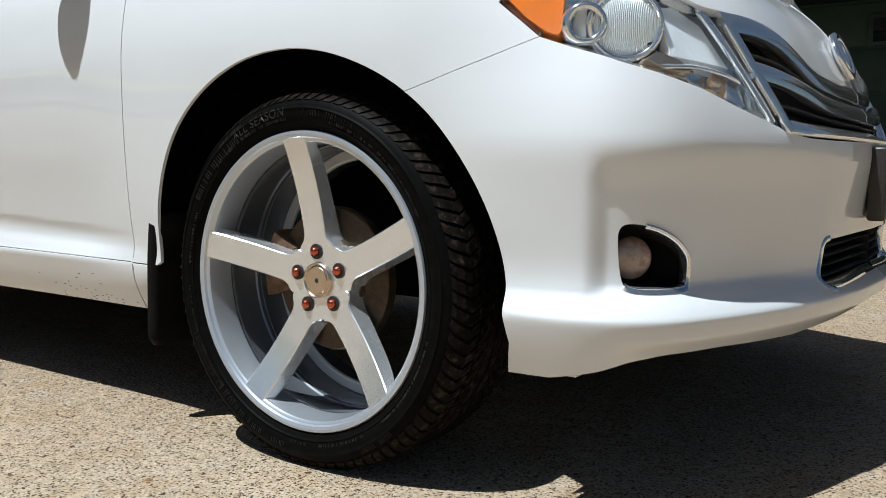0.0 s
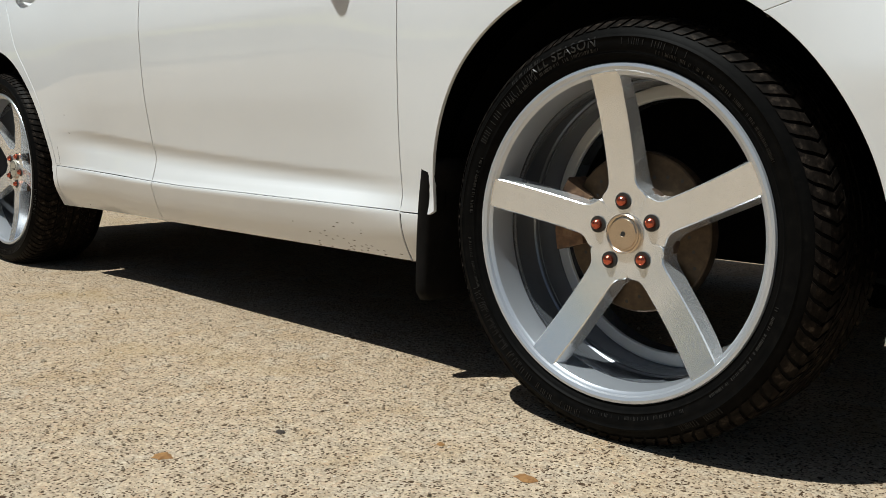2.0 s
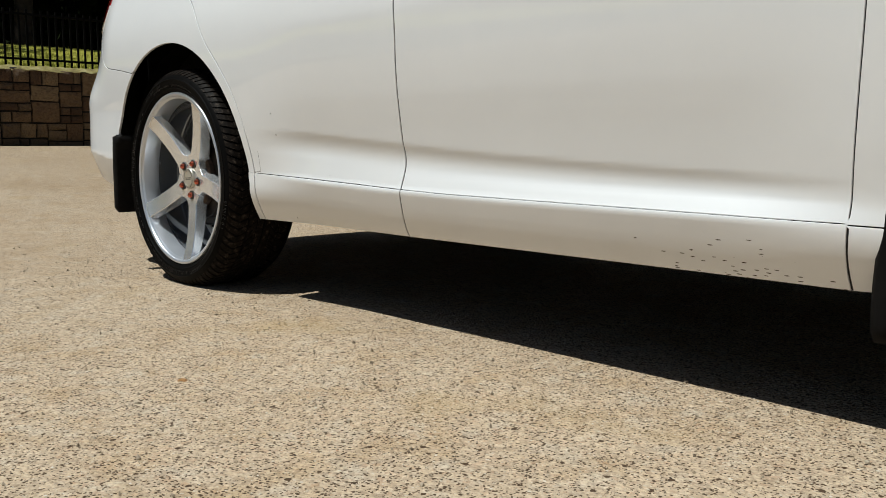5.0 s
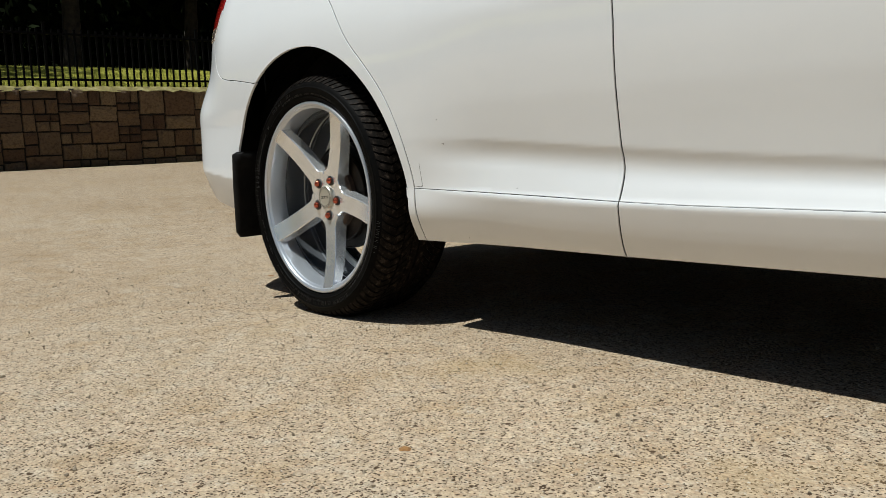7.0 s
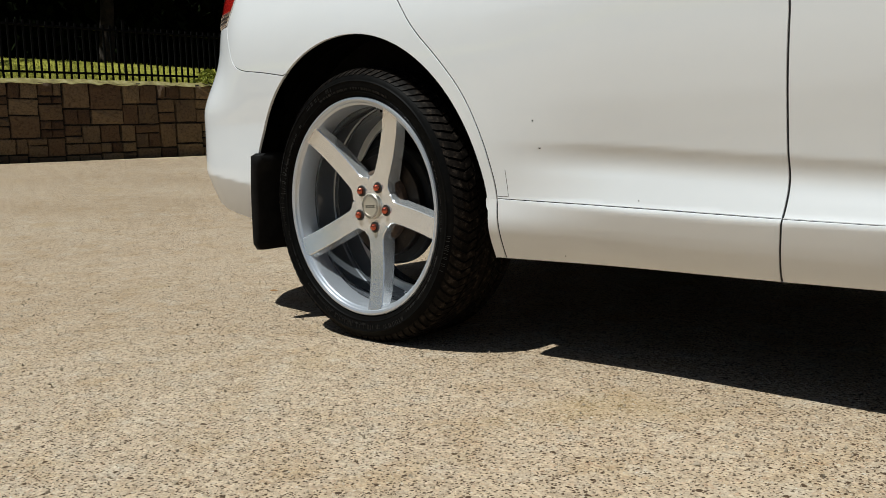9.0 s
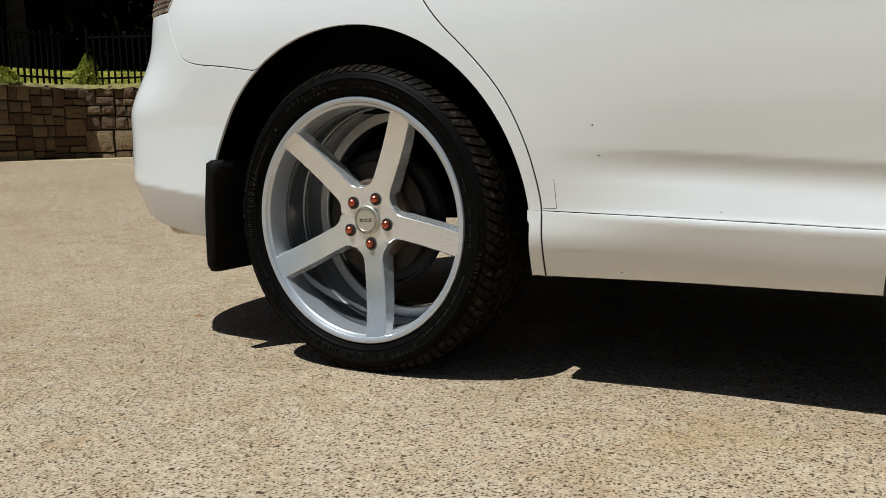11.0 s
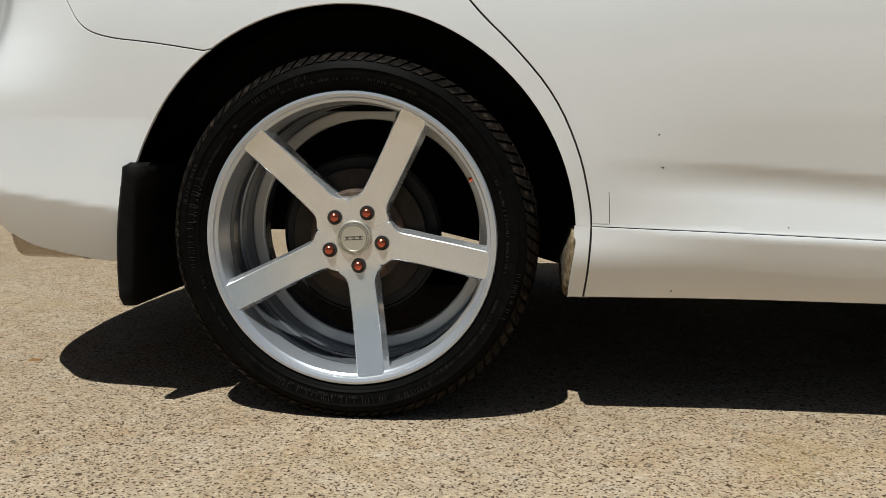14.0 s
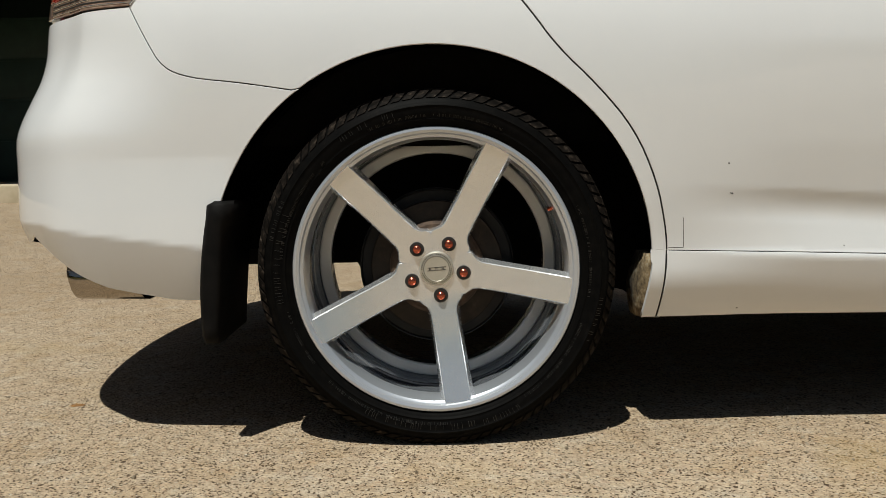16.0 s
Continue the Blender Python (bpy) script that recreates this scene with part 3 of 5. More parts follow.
panel("rear_bumper", [(-.279, .730)] + arc(*RA, 125, 171, 30) + REARLOW[::-1] + [(S0, .899), (-.609, .904)] + RSEAM[1:-1], car, PAINT, flange=.008, label="white rear bumper cover", gap=.0018, grid=.013, creases=(.625, .636, .643, .650, .662))
FOG = [(3.423, .478), (3.428, .435), (3.436, .405), (3.448, .395), (3.50, .393), (3.575, .393), (3.589, .398), (3.592, .420), (3.588, .445), (3.565, .466), (3.536, .482), (3.50, .494), (3.461, .501), (3.435, .500), (3.425, .492)]
for _ in range(2):
    FOG = [(a[0] + (b[0] - a[0]) * f, a[1] + (b[1] - a[1]) * f) for a, b in zip(FOG, FOG[1:] + FOG[:1]) for f in (.25, .75)]
LOWGRILLE = [(4.0, .452), (4.002, .42), (3.985, .385), (4.0, .368), (4.05, .366), (4.25, .372), (S1 - .004, .376), (S1 - .004, .462), (4.2, .460), (4.06, .457), (4.01, .457)]
BUMPLOW = [(3.218, .244), (3.30, .246), (3.392, .266), (3.45, .28), (3.527, .290), (3.653, .292), (3.898, .286), (4.089, .300), (4.263, .32), (S1, .325)]
panel("front_bumper", FSEAM + HEADLOW[1:] + [(3.80, .653), (3.886, .646), (4.0, .645), (4.245, .648), (S1, .648), (S1, .462)] + LOWGRILLE[8:] + LOWGRILLE[:6] + [(S1, .376)] + BUMPLOW[::-1] + [(3.232, .30)] + front_arc(0, 53.5)[1:-1], car, PAINT, [FOG], flange=.008, label="white front bumper with fog lamp opening", gap=.0012, grid=.0125, creases=(.336, .343, .348, .353, .358, .364, .372))

# black strips sunk in the panel gaps, in place of the shade there
for line, low in (([p for p in SILL[1:4]], -.0075), (BP, -.0046), (FD, -.0046), (RD, -.0046), (RSEAM, -.0046), (FSEAM, -.010)):
    strip("gap_shade", line, .016, car, BLACK, low, .004)

# hood: its front lip on the skin, its top swept to the middle line
panel("hood_lip", [(3.10, .938), (3.27, .909), (3.42, .897), (3.55, .878), (3.655, .856), (3.75, .852), (3.878, .846), (3.98, .818), (4.06, .79), (4.2, .775), (S1, .770), (S1, .97), (3.9, .97), (3.6, .965), (3.3, .972), (3.12, .985)], car, PAINT)
rows = []
for k in range(40):
    s = 2.25 + (S1 - 2.25) * k / 39
    edge = skin(s, hermite([(2.25, 1.0), (2.6, .990), (3.0, .952), (3.12, .975), (3.3, .968), (S1, .968)], s))
    rows.append([(edge.x + (min(edge.x, 3.55) - edge.x) * t * .6, edge.y + (MID - edge.y) * t, edge.z + .085 * math.sin(t * math.pi / 2) * smooth((3.6 - edge.x) / .5)) for t in (j / 10 for j in range(11))])
for side in (0, 1):
    rr = rows if not side else [[(x, 2 * MID - y, z) for x, y, z in r] for r in rows]
    part("hood", loft(rr, close=False, ends=False), PAINT, car)
# cabin: roof shell, pillars and panes, above the door tops
def hoop(x, z, half, rise):
    return [(x, MID - half, z), (x, MID - half * .97, z + rise * .6), (x, MID - half * .8, z + rise), (x, MID, z + rise * 1.12), (x, MID + half * .8, z + rise), (x, MID + half * .97, z + rise * .6), (x, MID + half, z)]
part("roof", loft([hoop(x, z, h, .07) for x, z, h in ((1.75, 1.48, .60), (1.4, 1.53, .63), (.6, 1.55, .63), (-.2, 1.51, .61), (-.75, 1.44, .56))]), PAINT, car)
for side in (1, -1):
    w = lambda x, y, z: (x, MID + side * (y - MID), z)
    part("side_window", loft([[w(x, yb, zb), w(x, yt, zt), w(x, yt + .006, zt), w(x, yb + .006, zb)] for x, yb, zb, yt, zt in ((2.30, -.005, 1.03, .20, 1.10), (1.75, -.01, 1.03, .285, 1.50), (.6, -.01, 1.04, .255, 1.57), (.1, -.005, 1.06, .26, 1.55), (-.45, .04, 1.22, .30, 1.50))]), TINT, car)
part("windscreen", loft([[(2.35, MID - .80, 1.05), (2.42, MID, 1.08), (2.35, MID + .80, 1.05)], [(1.72, MID - .60, 1.53), (1.76, MID, 1.56), (1.72, MID + .60, 1.53)]], close=False, ends=False), TINT, car)
# rear end: tailgate skin between the lamps, and above it the glass between broad pillars
panel("tailgate", [(S0, .893), (-1.2, .911), (-1.105, .925), (-1.105, 1.05), (S0, 1.05)], car, PAINT, label="white tailgate")
edge = [skin(s, 1.048) for s in np.linspace(-.53, S0, 15)]
edge += [Vector((p.x, 2 * MID - p.y, p.z)) for p in edge[-2::-1]]
def rear_ring(u, into=0.0):
    return [Vector((p.x + (.30 * u) * smooth((-.5 - p.x) / .45) + into * smooth((-.6 - p.x) / .3), MID + (p.y - MID) * (1 - .33 * u - into), p.z + .44 * u)) for p in edge]
part("tailgate_frame", loft([rear_ring(u) for u in (0, .08, .16, .22)] + [rear_ring(.22, .012)], close=False, ends=False), PAINT, car)
part("tailgate_glass", loft([rear_ring(u, .010) for u in (.20, .4, .6, .8, .90)], close=False, ends=False), TINT, car)
part("roof_spoiler", loft([rear_ring(.88, .012), rear_ring(.88), rear_ring(.94), [p + Vector((.04, 0, .0)) for p in rear_ring(1.0)]], close=False, ends=False), PAINT, car)
# underside, cabin and engine bay: unseen dark boxes added to block light
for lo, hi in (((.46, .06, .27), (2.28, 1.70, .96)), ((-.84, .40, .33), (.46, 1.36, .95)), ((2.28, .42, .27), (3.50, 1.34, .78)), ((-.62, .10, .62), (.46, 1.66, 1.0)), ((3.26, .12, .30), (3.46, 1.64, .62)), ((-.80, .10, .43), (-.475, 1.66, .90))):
    part("body_block", boxed(lo, hi, bevel=.03), LINER, car)
# wheel housings
for cx, (s_, cz, r) in ((2.778, FA), (0.0, RA)):
    for side in (1, -1):
        bm = bmesh.new()
        ring = []
        for y, rr in ((.004, r + .004), (.02, r + .014), (.30, r + .012), (.36, .30), (.37, .06)):
            yy = y if side > 0 else 2 * MID - y
            ring.append([bm.verts.new((cx + rr * math.cos(a), yy, cz + rr * math.sin(a))) for a in (math.pi * (-.07 + 1.06 * k / 36) for k in range(37))])
        for a, b in zip(ring, ring[1:]):
            for k in range(36):
                bm.faces.new((a[k], a[k + 1], b[k + 1], b[k]))
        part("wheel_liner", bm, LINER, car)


# the sill's rounded end, caked with dirt, facing the rear wheel
for side in (1, -1):
    rings = []
    for k in range(7):
        z = .252 + .136 * k / 6
        x, y = .4185 + .013 * k / 6, skin(.44, z).y
        deep = x - .014 * math.sin(math.pi * k / 6)
        ring = [(x + .016, y + .006), (x + .010, y + .011), (x + .003, y + .026), (deep, .075), (x + .05, .075), (x + .05, y + .012)]
        rings.append([(px, py if side > 0 else 2 * MID - py, z) for px, py in ring])
    part("sill_end", loft(rings), DIRT, car, "dirt-caked sill end")


def mud_flap(x, ztop, zbot, lean, out=-.044, low=-.032):
    for side in (1, -1):
        rings = []
        for k in range(17):
            t = k / 16
            z = ztop + (zbot - ztop) * (t if k != 1 else .03)
            xc = x + lean * (math.sin(t * 1.6) if t > 0 else 0)
            w = (.016 + .006 * math.sin(t * math.pi)) * (.6 if k == 0 else 1)
            ya = out + (low - out) * smooth(1.3 * t) + (.014 if k == 0 else 0) + (.012 if k == 16 else 0)
            ring = [(xc - w, ya + .010), (xc - w * .5, ya), (xc + w * .6, ya), (xc + w + .024 * smooth(1 - 4 * t), ya + .008), (xc + w * .8 + .024 * smooth(1 - 4 * t), .20), (xc - w * .4, .20)]
            rings.append([(px, py if side > 0 else 2 * MID - py, z) for px, py in ring])
        sharp(part("mud_flap", loft(rings), FLAP, car, "black rubber mud flap"), 75)


mud_flap(2.322, .482, .178, -.030)
mud_flap(-.437, .514, .222, -.024, -.076, -.070)

# mirror: its shadow falls on the front door
for side in (1, -1):
    f = lambda p: Vector((p[0], p[1] if side > 0 else 2 * MID - p[1], p[2]))
    rings = []
    for k in range(9):
        t = k / 8
        sc = math.sin(math.pi * min(.97, max(.06, t))) ** .45
        y = -.070 - .130 * t
        rings.append([f((2.036 + .062 * sc * math.cos(a) - .01 * t, y, 1.125 + .075 * sc * math.sin(a) * (1 - .1 * t))) for a in (2 * math.pi * j / 20 for j in range(20))])
    m = part("wing_mirror", loft(rings), PAINT, car)
    part("mirror_foot", boxed(f((2.01, -.07, 1.03)) if side > 0 else f((2.01, -.01, 1.03)), f((2.06, -.01, 1.08)) if side > 0 else f((2.06, -.07, 1.08)), bevel=.015), PAINT, m)


# stone chips and the edge of a clear film low on the rear door
rear = bpy.data.objects["rear_door"]
for cs, cz, size in ((.590, .572, .0016), (.601, .511, .0018), (.597, .512, .0011), (.630, .268, .0018), (.837, .400, .0012)):
    N = skin_normal(cs, cz)
    dot = cap([(.0002, -.0003), (size, .0), (size * 1.05, .001)], 9)
    dot.transform(Matrix.Translation(skin(cs, cz, .0004)) @ N.to_track_quat("-Y", "Z").to_matrix().to_4x4())
    part("stone_chip", dot, INK, rear)
strip("film_edge", [(.502, .464), (.504, .430), (.505, .404)], .0011, rear, TARBIT, .0, .0006, both=False)
strip("film_edge", [(.505, .4025), (.488, .4025), (.474, .4028)], .0011, rear, TARBIT, .0, .0006, both=False)


# ---- lamps and grille ----
def dome(name, centre, axis, radius, depth, material, parent, flip=1, n=32, squash=1.0):
    """A shallow bowl that opens along an axis."""
    q = Vector(axis).to_track_quat("Y", "Z").to_matrix().to_4x4()
    bm = bmesh.new()
    rings = []
    for k in range(9):
        a = math.pi / 2 * k / 8
        r, y = radius * math.cos(a) if k < 8 else .0005, -flip * depth * math.sin(a)
        rings.append([bm.verts.new(Matrix.Translation(centre) @ q @ Vector((r * math.cos(b), y, squash * r * math.sin(b)))) for b in (2 * math.pi * j / n for j in range(n))])
    for a, b in zip(rings, rings[1:]):
        for j in range(n):
            bm.faces.new((a[j], a[(j + 1) % n], b[(j + 1) % n], b[j]))
    bmesh.ops.recalc_face_normals(bm, faces=bm.faces)
    return part(name, bm, material, parent)


def bezel(name, centre, axis, radius, thick, length, material, parent, n=40):
    q = Matrix.Translation(centre) @ Vector(axis).to_track_quat("Y", "Z").to_matrix().to_4x4()
    bm = spin([(radius - thick, length), (radius - thick, -length), (radius, -length), (radius + thick * .4, 0), (radius, length)], n, True)
    bm.transform(q)
    return part(name, bm, material, parent)


HEAD = HEADLOW + HEADTOP[1:]
lamp = panel("headlamp", HEAD, car, LENS, flange=.03, gap=.003, lift=.001, label="clear headlamp lens over chrome reflectors")
for ob in [o for o in bpy.data.objects if o.name.startswith("headlamp")]:
    ob.visible_shadow = False


def tub(name, line, depth, material, parent, inset=.006):
    """A closed tray behind an opening in the skin."""
    line = dense(line, .02)
    c = sum(line, Vector((0, 0))) / len(line)
    for side in (1, -1):
        rings = []
        for f, d in ((1.0, -inset), (.99, -depth * .6), (.93, -depth), (.5, -depth * 1.05), (.02, -depth * 1.06)):
            r = [skin(c.x + (p.x - c.x) * f, c.y + (p.y - c.y) * f, d) for p in line]
            rings.append(r if side > 0 else [Vector((p.x, 2 * MID - p.y, p.z)) for p in r])
        ob = part(name, loft(rings, ends=False), material, parent)
        if side > 0:
            made = ob
    return made


tub("lamp_housing", HEAD, .085, CHROME, lamp)
AMB = [(3.195, .862), (3.228, .832), (3.268, .806), (3.288, .799), (3.296, .803), (3.292, .885), (3.25, .897), (3.205, .893)]
panel("amber_marker", AMB, lamp, AMBER, lift=-.012, grid=.02, flange=.03)
dome("side_bulb", skin(3.334, .817, -.026), (.55, -.83, 0), .022, .012, REFLECT, lamp, -1, squash=1.35)
bezel("bulb_ring", skin(3.326, .817, -.030), (.55, -.83, 0), .034, .010, .034, CHROME, lamp)
dome("low_beam", skin(3.438, .818, -.038), (.66, -.75, 0), .058, .018, RIBBED, lamp, -1, squash=.92)
bezel("low_beam_ring", skin(3.438, .818, -.046), (.66, -.75, 0), .062, .009, .02, CHROME, lamp)
# a dark and a bronze panel colour in reflections between the bowls
panel("dark_reflection", [(3.495, .79), (3.535, .765), (3.55, .80), (3.545, .84), (3.515, .85), (3.505, .82)], lamp, BLACK, lift=-.040, grid=.02, flange=.03)
panel("bronze_reflection", [(3.475, .760), (3.56, .738), (3.605, .743), (3.575, .764), (3.52, .776)], lamp, BRONZE, lift=-.030, grid=.02, flange=.03)
strip("lamp_trim", [(3.52, .748), (3.60, .752), (3.66, .745), (3.705, .733)], .008, lamp, CHROME, -.02, .008)
panel("inner_reflector", [(3.555, .765), (3.70, .752), (3.655, .825), (3.60, .852), (3.56, .85)], lamp, REFLECT, lift=-.034, grid=.02, flange=.05)
dome("turn_bulb", skin(3.66, .722, -.04), (.93, -.36, .1), .022, .02, BRONZE, lamp, 1)
strip("lamp_edge", [(3.640, .850), (3.681, .792), (3.718, .729), (3.762, .668)], .018, lamp, CHROME, -.004, .008)

GR = [(3.70, .832), (3.878, .828), (3.98, .80), (4.06, .775), (4.2, .765), (S1, .762), (S1, .652), (4.0, .650), (3.81, .658), (3.735, .745)]
panel("grille_backing", GR, car, BLACK, lift=-.05, flange=.02)
grille_top = strip("grille_bar", [(3.69, .838), (3.80, .838), (3.90, .826), (3.98, .800), (4.06, .773), (4.2, .760), (S1, .756)], .038, car, CHROME, -.004, .018)
strip("grille_bar", [(3.725, .757), (3.80, .752), (3.90, .742), (4.06, .720), (4.2, .714), (S1, .712)], .034, car, CHROME, .0, .018)
strip("grille_bar", [(3.80, .664), (3.90, .660), (4.1, .660), (S1, .660)], .026, car, CHROME, .0, .018)
strip("grille_bar", [(3.698, .835), (3.735, .757), (3.775, .70), (3.808, .660)], .026, car, CHROME, .002, .016)
strip("grille_slat", [(3.78, .704), (3.90, .700), (4.1, .690), (S1, .686)], .008, car, BLACK, -.02, .02)
strip("grille_slat", [(3.76, .788), (3.90, .782), (4.06, .748), (S1, .736)], .008, car, BLACK, -.02, .02)
# badge: plain oval rings
bx = skin(S1, .84).x + .004
badge = part("badge", spin([(.050, -.006), (.062, -.009), (.070, -.004), (.070, .006), (.050, .006)], 48, True), CHROME, car, "plain chrome oval badge")
badge.matrix_basis = Matrix.Translation((bx, MID, .846)) @ pose(0, 0, 0, 0, 0, 90) @ pose(0, 0, 0, -22) @ Matrix.Diagonal((1.1, 1, .8, 1))
inner = part("badge_ring", spin([(.018, -.006), (.026, -.009), (.032, -.004), (.032, .006), (.018, .006)], 32, True), CHROME, badge)
inner.matrix_basis = Matrix.Diagonal((.8, 1, 1.5, 1))

fog = tub("fog_recess", FOG, .075, BLACK, car)
strip("fog_trim", FOG[8:46], .010, fog, CHROME, .001, .010)
dome("fog_lamp", skin(3.475, .442, -.045), (.66, -.75, 0), .036, .014, CLEARED, fog, -1)
tub("lower_grille", LOWGRILLE, .06, BLACK, car)
for k in range(4):
    z = .445 - .019 * k
    strip("lower_slat", [(4.0, z - .002), (4.15, z), (S1 - .006, z + .003)], .006, car, BLACK, -.018, .02)
strip("lower_trim", [(4.03, .459), (4.004, .455), (4.001, .42), (3.984, .386), (3.99, .372), (4.02, .366)], .014, car, CHROME, -.002, .012)
strip("lower_lip", [(3.99, .372), (4.06, .370), (4.25, .376), (S1 - .006, .380)], .012, car, CHROME, -.012, .012)
plate = part("plate_holder", boxed((3.640, .735, .485), (3.676, 1.025, .640), bevel=.006), PLATE, car, "dark plate holder with blank plate")
tab = part("tow_cover", boxed((3.285, .06, .232), (3.305, .085, .248), bevel=.003), PAINT, car)

# tail lamps and exhaust
TAILP = [(-.577, .9465), (-.743, .9475), (-.95, .948), (-1.06, .955), (-1.1, 1.0), (-.93, 1.05), (-.80, 1.06), (-.60, 1.06), (-.550, 1.055), (-.551, 1.0), (-.573, .952)]
tl = panel("tail_lamp", TAILP, car, RED, lift=.003, label="red tail lamp with striped clear foot", gap=.0015)
panel("clear_band", [(-.610, .9065), (-.743, .9075), (-.90, .9085), (-1.04, .915), (-1.06, .950), (-.95, .946), (-.743, .9455), (-.5785, .9445)], tl, CLEARED, lift=.003, flange=.006, gap=.001, grid=.015)
for k, (z, w) in enumerate(((.9125, .0024), (.919, .0032), (.9255, .0028), (.932, .0034), (.9385, .0026))):
    strip("lens_rib", [(-.612 + .8 * (z - .9065), z), (-.75, z + .001), (-.94, z + .002)], w, tl, INK if k % 2 else CHROME, .0035, .002)
strip("lamp_edge_trim", [(-.606, .9075), (-.571, .951), (-.548, 1.0)], .004, tl, CHROME, .002, .004)
rings = []
for u, grow in ((.16, .86), (.16, 1.0), (.02, 1.0), (.004, 1.0), (0, .98), (0, .90), (.012, .86), (.10, .84)):
    ring = []
    for k in range(36):
        a = 2 * math.pi * k / 36
        c, q = math.copysign(abs(math.cos(a)) ** .7, math.cos(a)), math.copysign(abs(math.sin(a)) ** .7, math.sin(a))
        z = .328 + .043 * grow * q
        ring.append((-.838 + u + .26 * (.371 - z), .19 + .062 * grow * c - .10 * u, z))
    rings.append(ring)
ex = loft(rings, ends=False)
sharp(part("exhaust_tip", ex, STEEL, car, "oval chrome exhaust tip, cut at a slant"), 30)


# ---- wheels ----
RW, RT = .291, .3715                 # rim lip and tyre radius
BODYR = [(.283, -.040), (.2925, -.045), (.297, -.049), (.302, -.052), (.3052, -.0537), (.3060, -.0562), (.3072, -.0566), (.3080, -.0555), (.312, -.058), (.325, -.0605), (.3320, -.0597), (.3327, -.0612), (.3338, -.0612), (.3345, -.0592),
         (.338, -.058), (.349, -.051), (.358, -.040), (.364, -.026), (.3662, -.012),
         (.3672, .03), (.3677, .075), (.3672, .12), (.3662, .162), (.362, .180), (.350, .200), (.325, .211), (.300, .204), (.285, .195)]


def tyre_mesh():
    bm = spin(BODYR, 160)
    bmesh.ops.recalc_face_normals(bm, faces=bm.faces)
    return settle(bm)


def settle(bm):
    """Flatten the tyre where it stands."""
    for v in bm.verts:
        if v.co.z < -.3635:
            v.co.y += -.02 * (-.3635 - v.co.z) / .008 if v.co.y < 0 else 0
            v.co.z = -.3635 + (v.co.z + .3635) * .08
    return bm


def tread_mesh():
    """Tread blocks: shoulder lugs that wrap over the edge, and slanted ribs between grooves."""
    bm = bmesh.new()
    n = 92
    def block(a0, a1, ys, slant, top, base):
        vs = []
        for r_of in (base, top):
            for y, a in ((ys[0], a0), (ys[0], a1), (ys[1], a1), (ys[1], a0)):
                aa = a + slant * (y - ys[0])
                r = r_of(y)
                vs.append(bm.verts.new((r * math.cos(aa), y, r * math.sin(aa))))
        for f in ((4, 5, 6, 7), (0, 1, 5, 4), (1, 2, 6, 5), (2, 3, 7, 6), (3, 0, 4, 7)):
            bm.faces.new([vs[i] for i in f])
    crown = lambda y: .3715 - .6 * max(0, abs(y - .075) - .070) ** 1.6
    foot = lambda y: .3655 - .6 * max(0, abs(y - .075) - .070) ** 1.6
    st = 2 * math.pi / n
    for k in range(n):
        a = k * st
        for y0, y1, sl, w in ((-.016, .012, 1.2, .78), (.017, .046, 2.6, .80), (.051, .071, 0, .97), (.079, .099, 0, .97), (.104, .133, -2.6, .80), (.138, .166, -1.2, .78)):
            block(a, a + st * w, (y0, y1), sl, crown, foot)
        # outer shoulder lug
        prof = [(.3640, -.0172, .3700), (.3612, -.0310, .3652), (.3540, -.0440, .3562), (.3490, -.0500, .3498)]
        rows_ = []
        for i, (r0, y, r1) in enumerate(prof):
            sk = a + .020 * i
            up = [(r1 * math.cos(q), y - (.0028 if i else 0), r1 * math.sin(q)) for q in (sk, sk + st * .72)]
            dn = [(r0 * math.cos(q), y + .002, r0 * math.sin(q)) for q in (sk, sk + st * .72)]
            rows_.append([bm.verts.new(p) for p in (up[0], up[1], dn[1], dn[0])])
        for p, q in zip(rows_, rows_[1:]):
            for j in range(4):
                bm.faces.new((p[j], p[(j + 1) % 4], q[(j + 1) % 4], q[j]))
    bmesh.ops.recalc_face_normals(bm, faces=bm.faces)
    return settle(bm)


def arc_marks(seed, spans):
    """Raised bars on the sidewall where small moulded writing runs; spans: angle from, to, radius, height."""
    rnd = random.Random(seed)
    bm = bmesh.new()
    for a0, a1, r, h in spans:
        a = a0
        while a < a1:
            w = rnd.uniform(.07, .17)
            if rnd.random() < .66:
                vs = []
                for aa in (a, a + w):
                    q = radians(aa)
                    for rr in (r - h / 2, r + h / 2 * rnd.uniform(.7, 1)):
                        y = wall_y(rr)
                        vs += [bm.verts.new((rr * math.cos(q), y - .0011, rr * math.sin(q))), bm.verts.new((rr * math.cos(q), y + .002, rr * math.sin(q)))]
                for f in ((0, 2, 6, 4), (0, 4, 5, 1), (2, 3, 7, 6), (0, 1, 3, 2), (4, 6, 7, 5)):
                    bm.faces.new([vs[i] for i in f])
            a += math.degrees(h * rnd.uniform(.30, .62) / r)
    bmesh.ops.recalc_face_normals(bm, faces=bm.faces)
    return bm


def wall_y(r):
    return hermite([(.283, -.040), (.297, -.049), (.302, -.052), (.312, -.058), (.325, -.0605), (.338, -.058), (.349, -.051), (.358, -.040)], r)


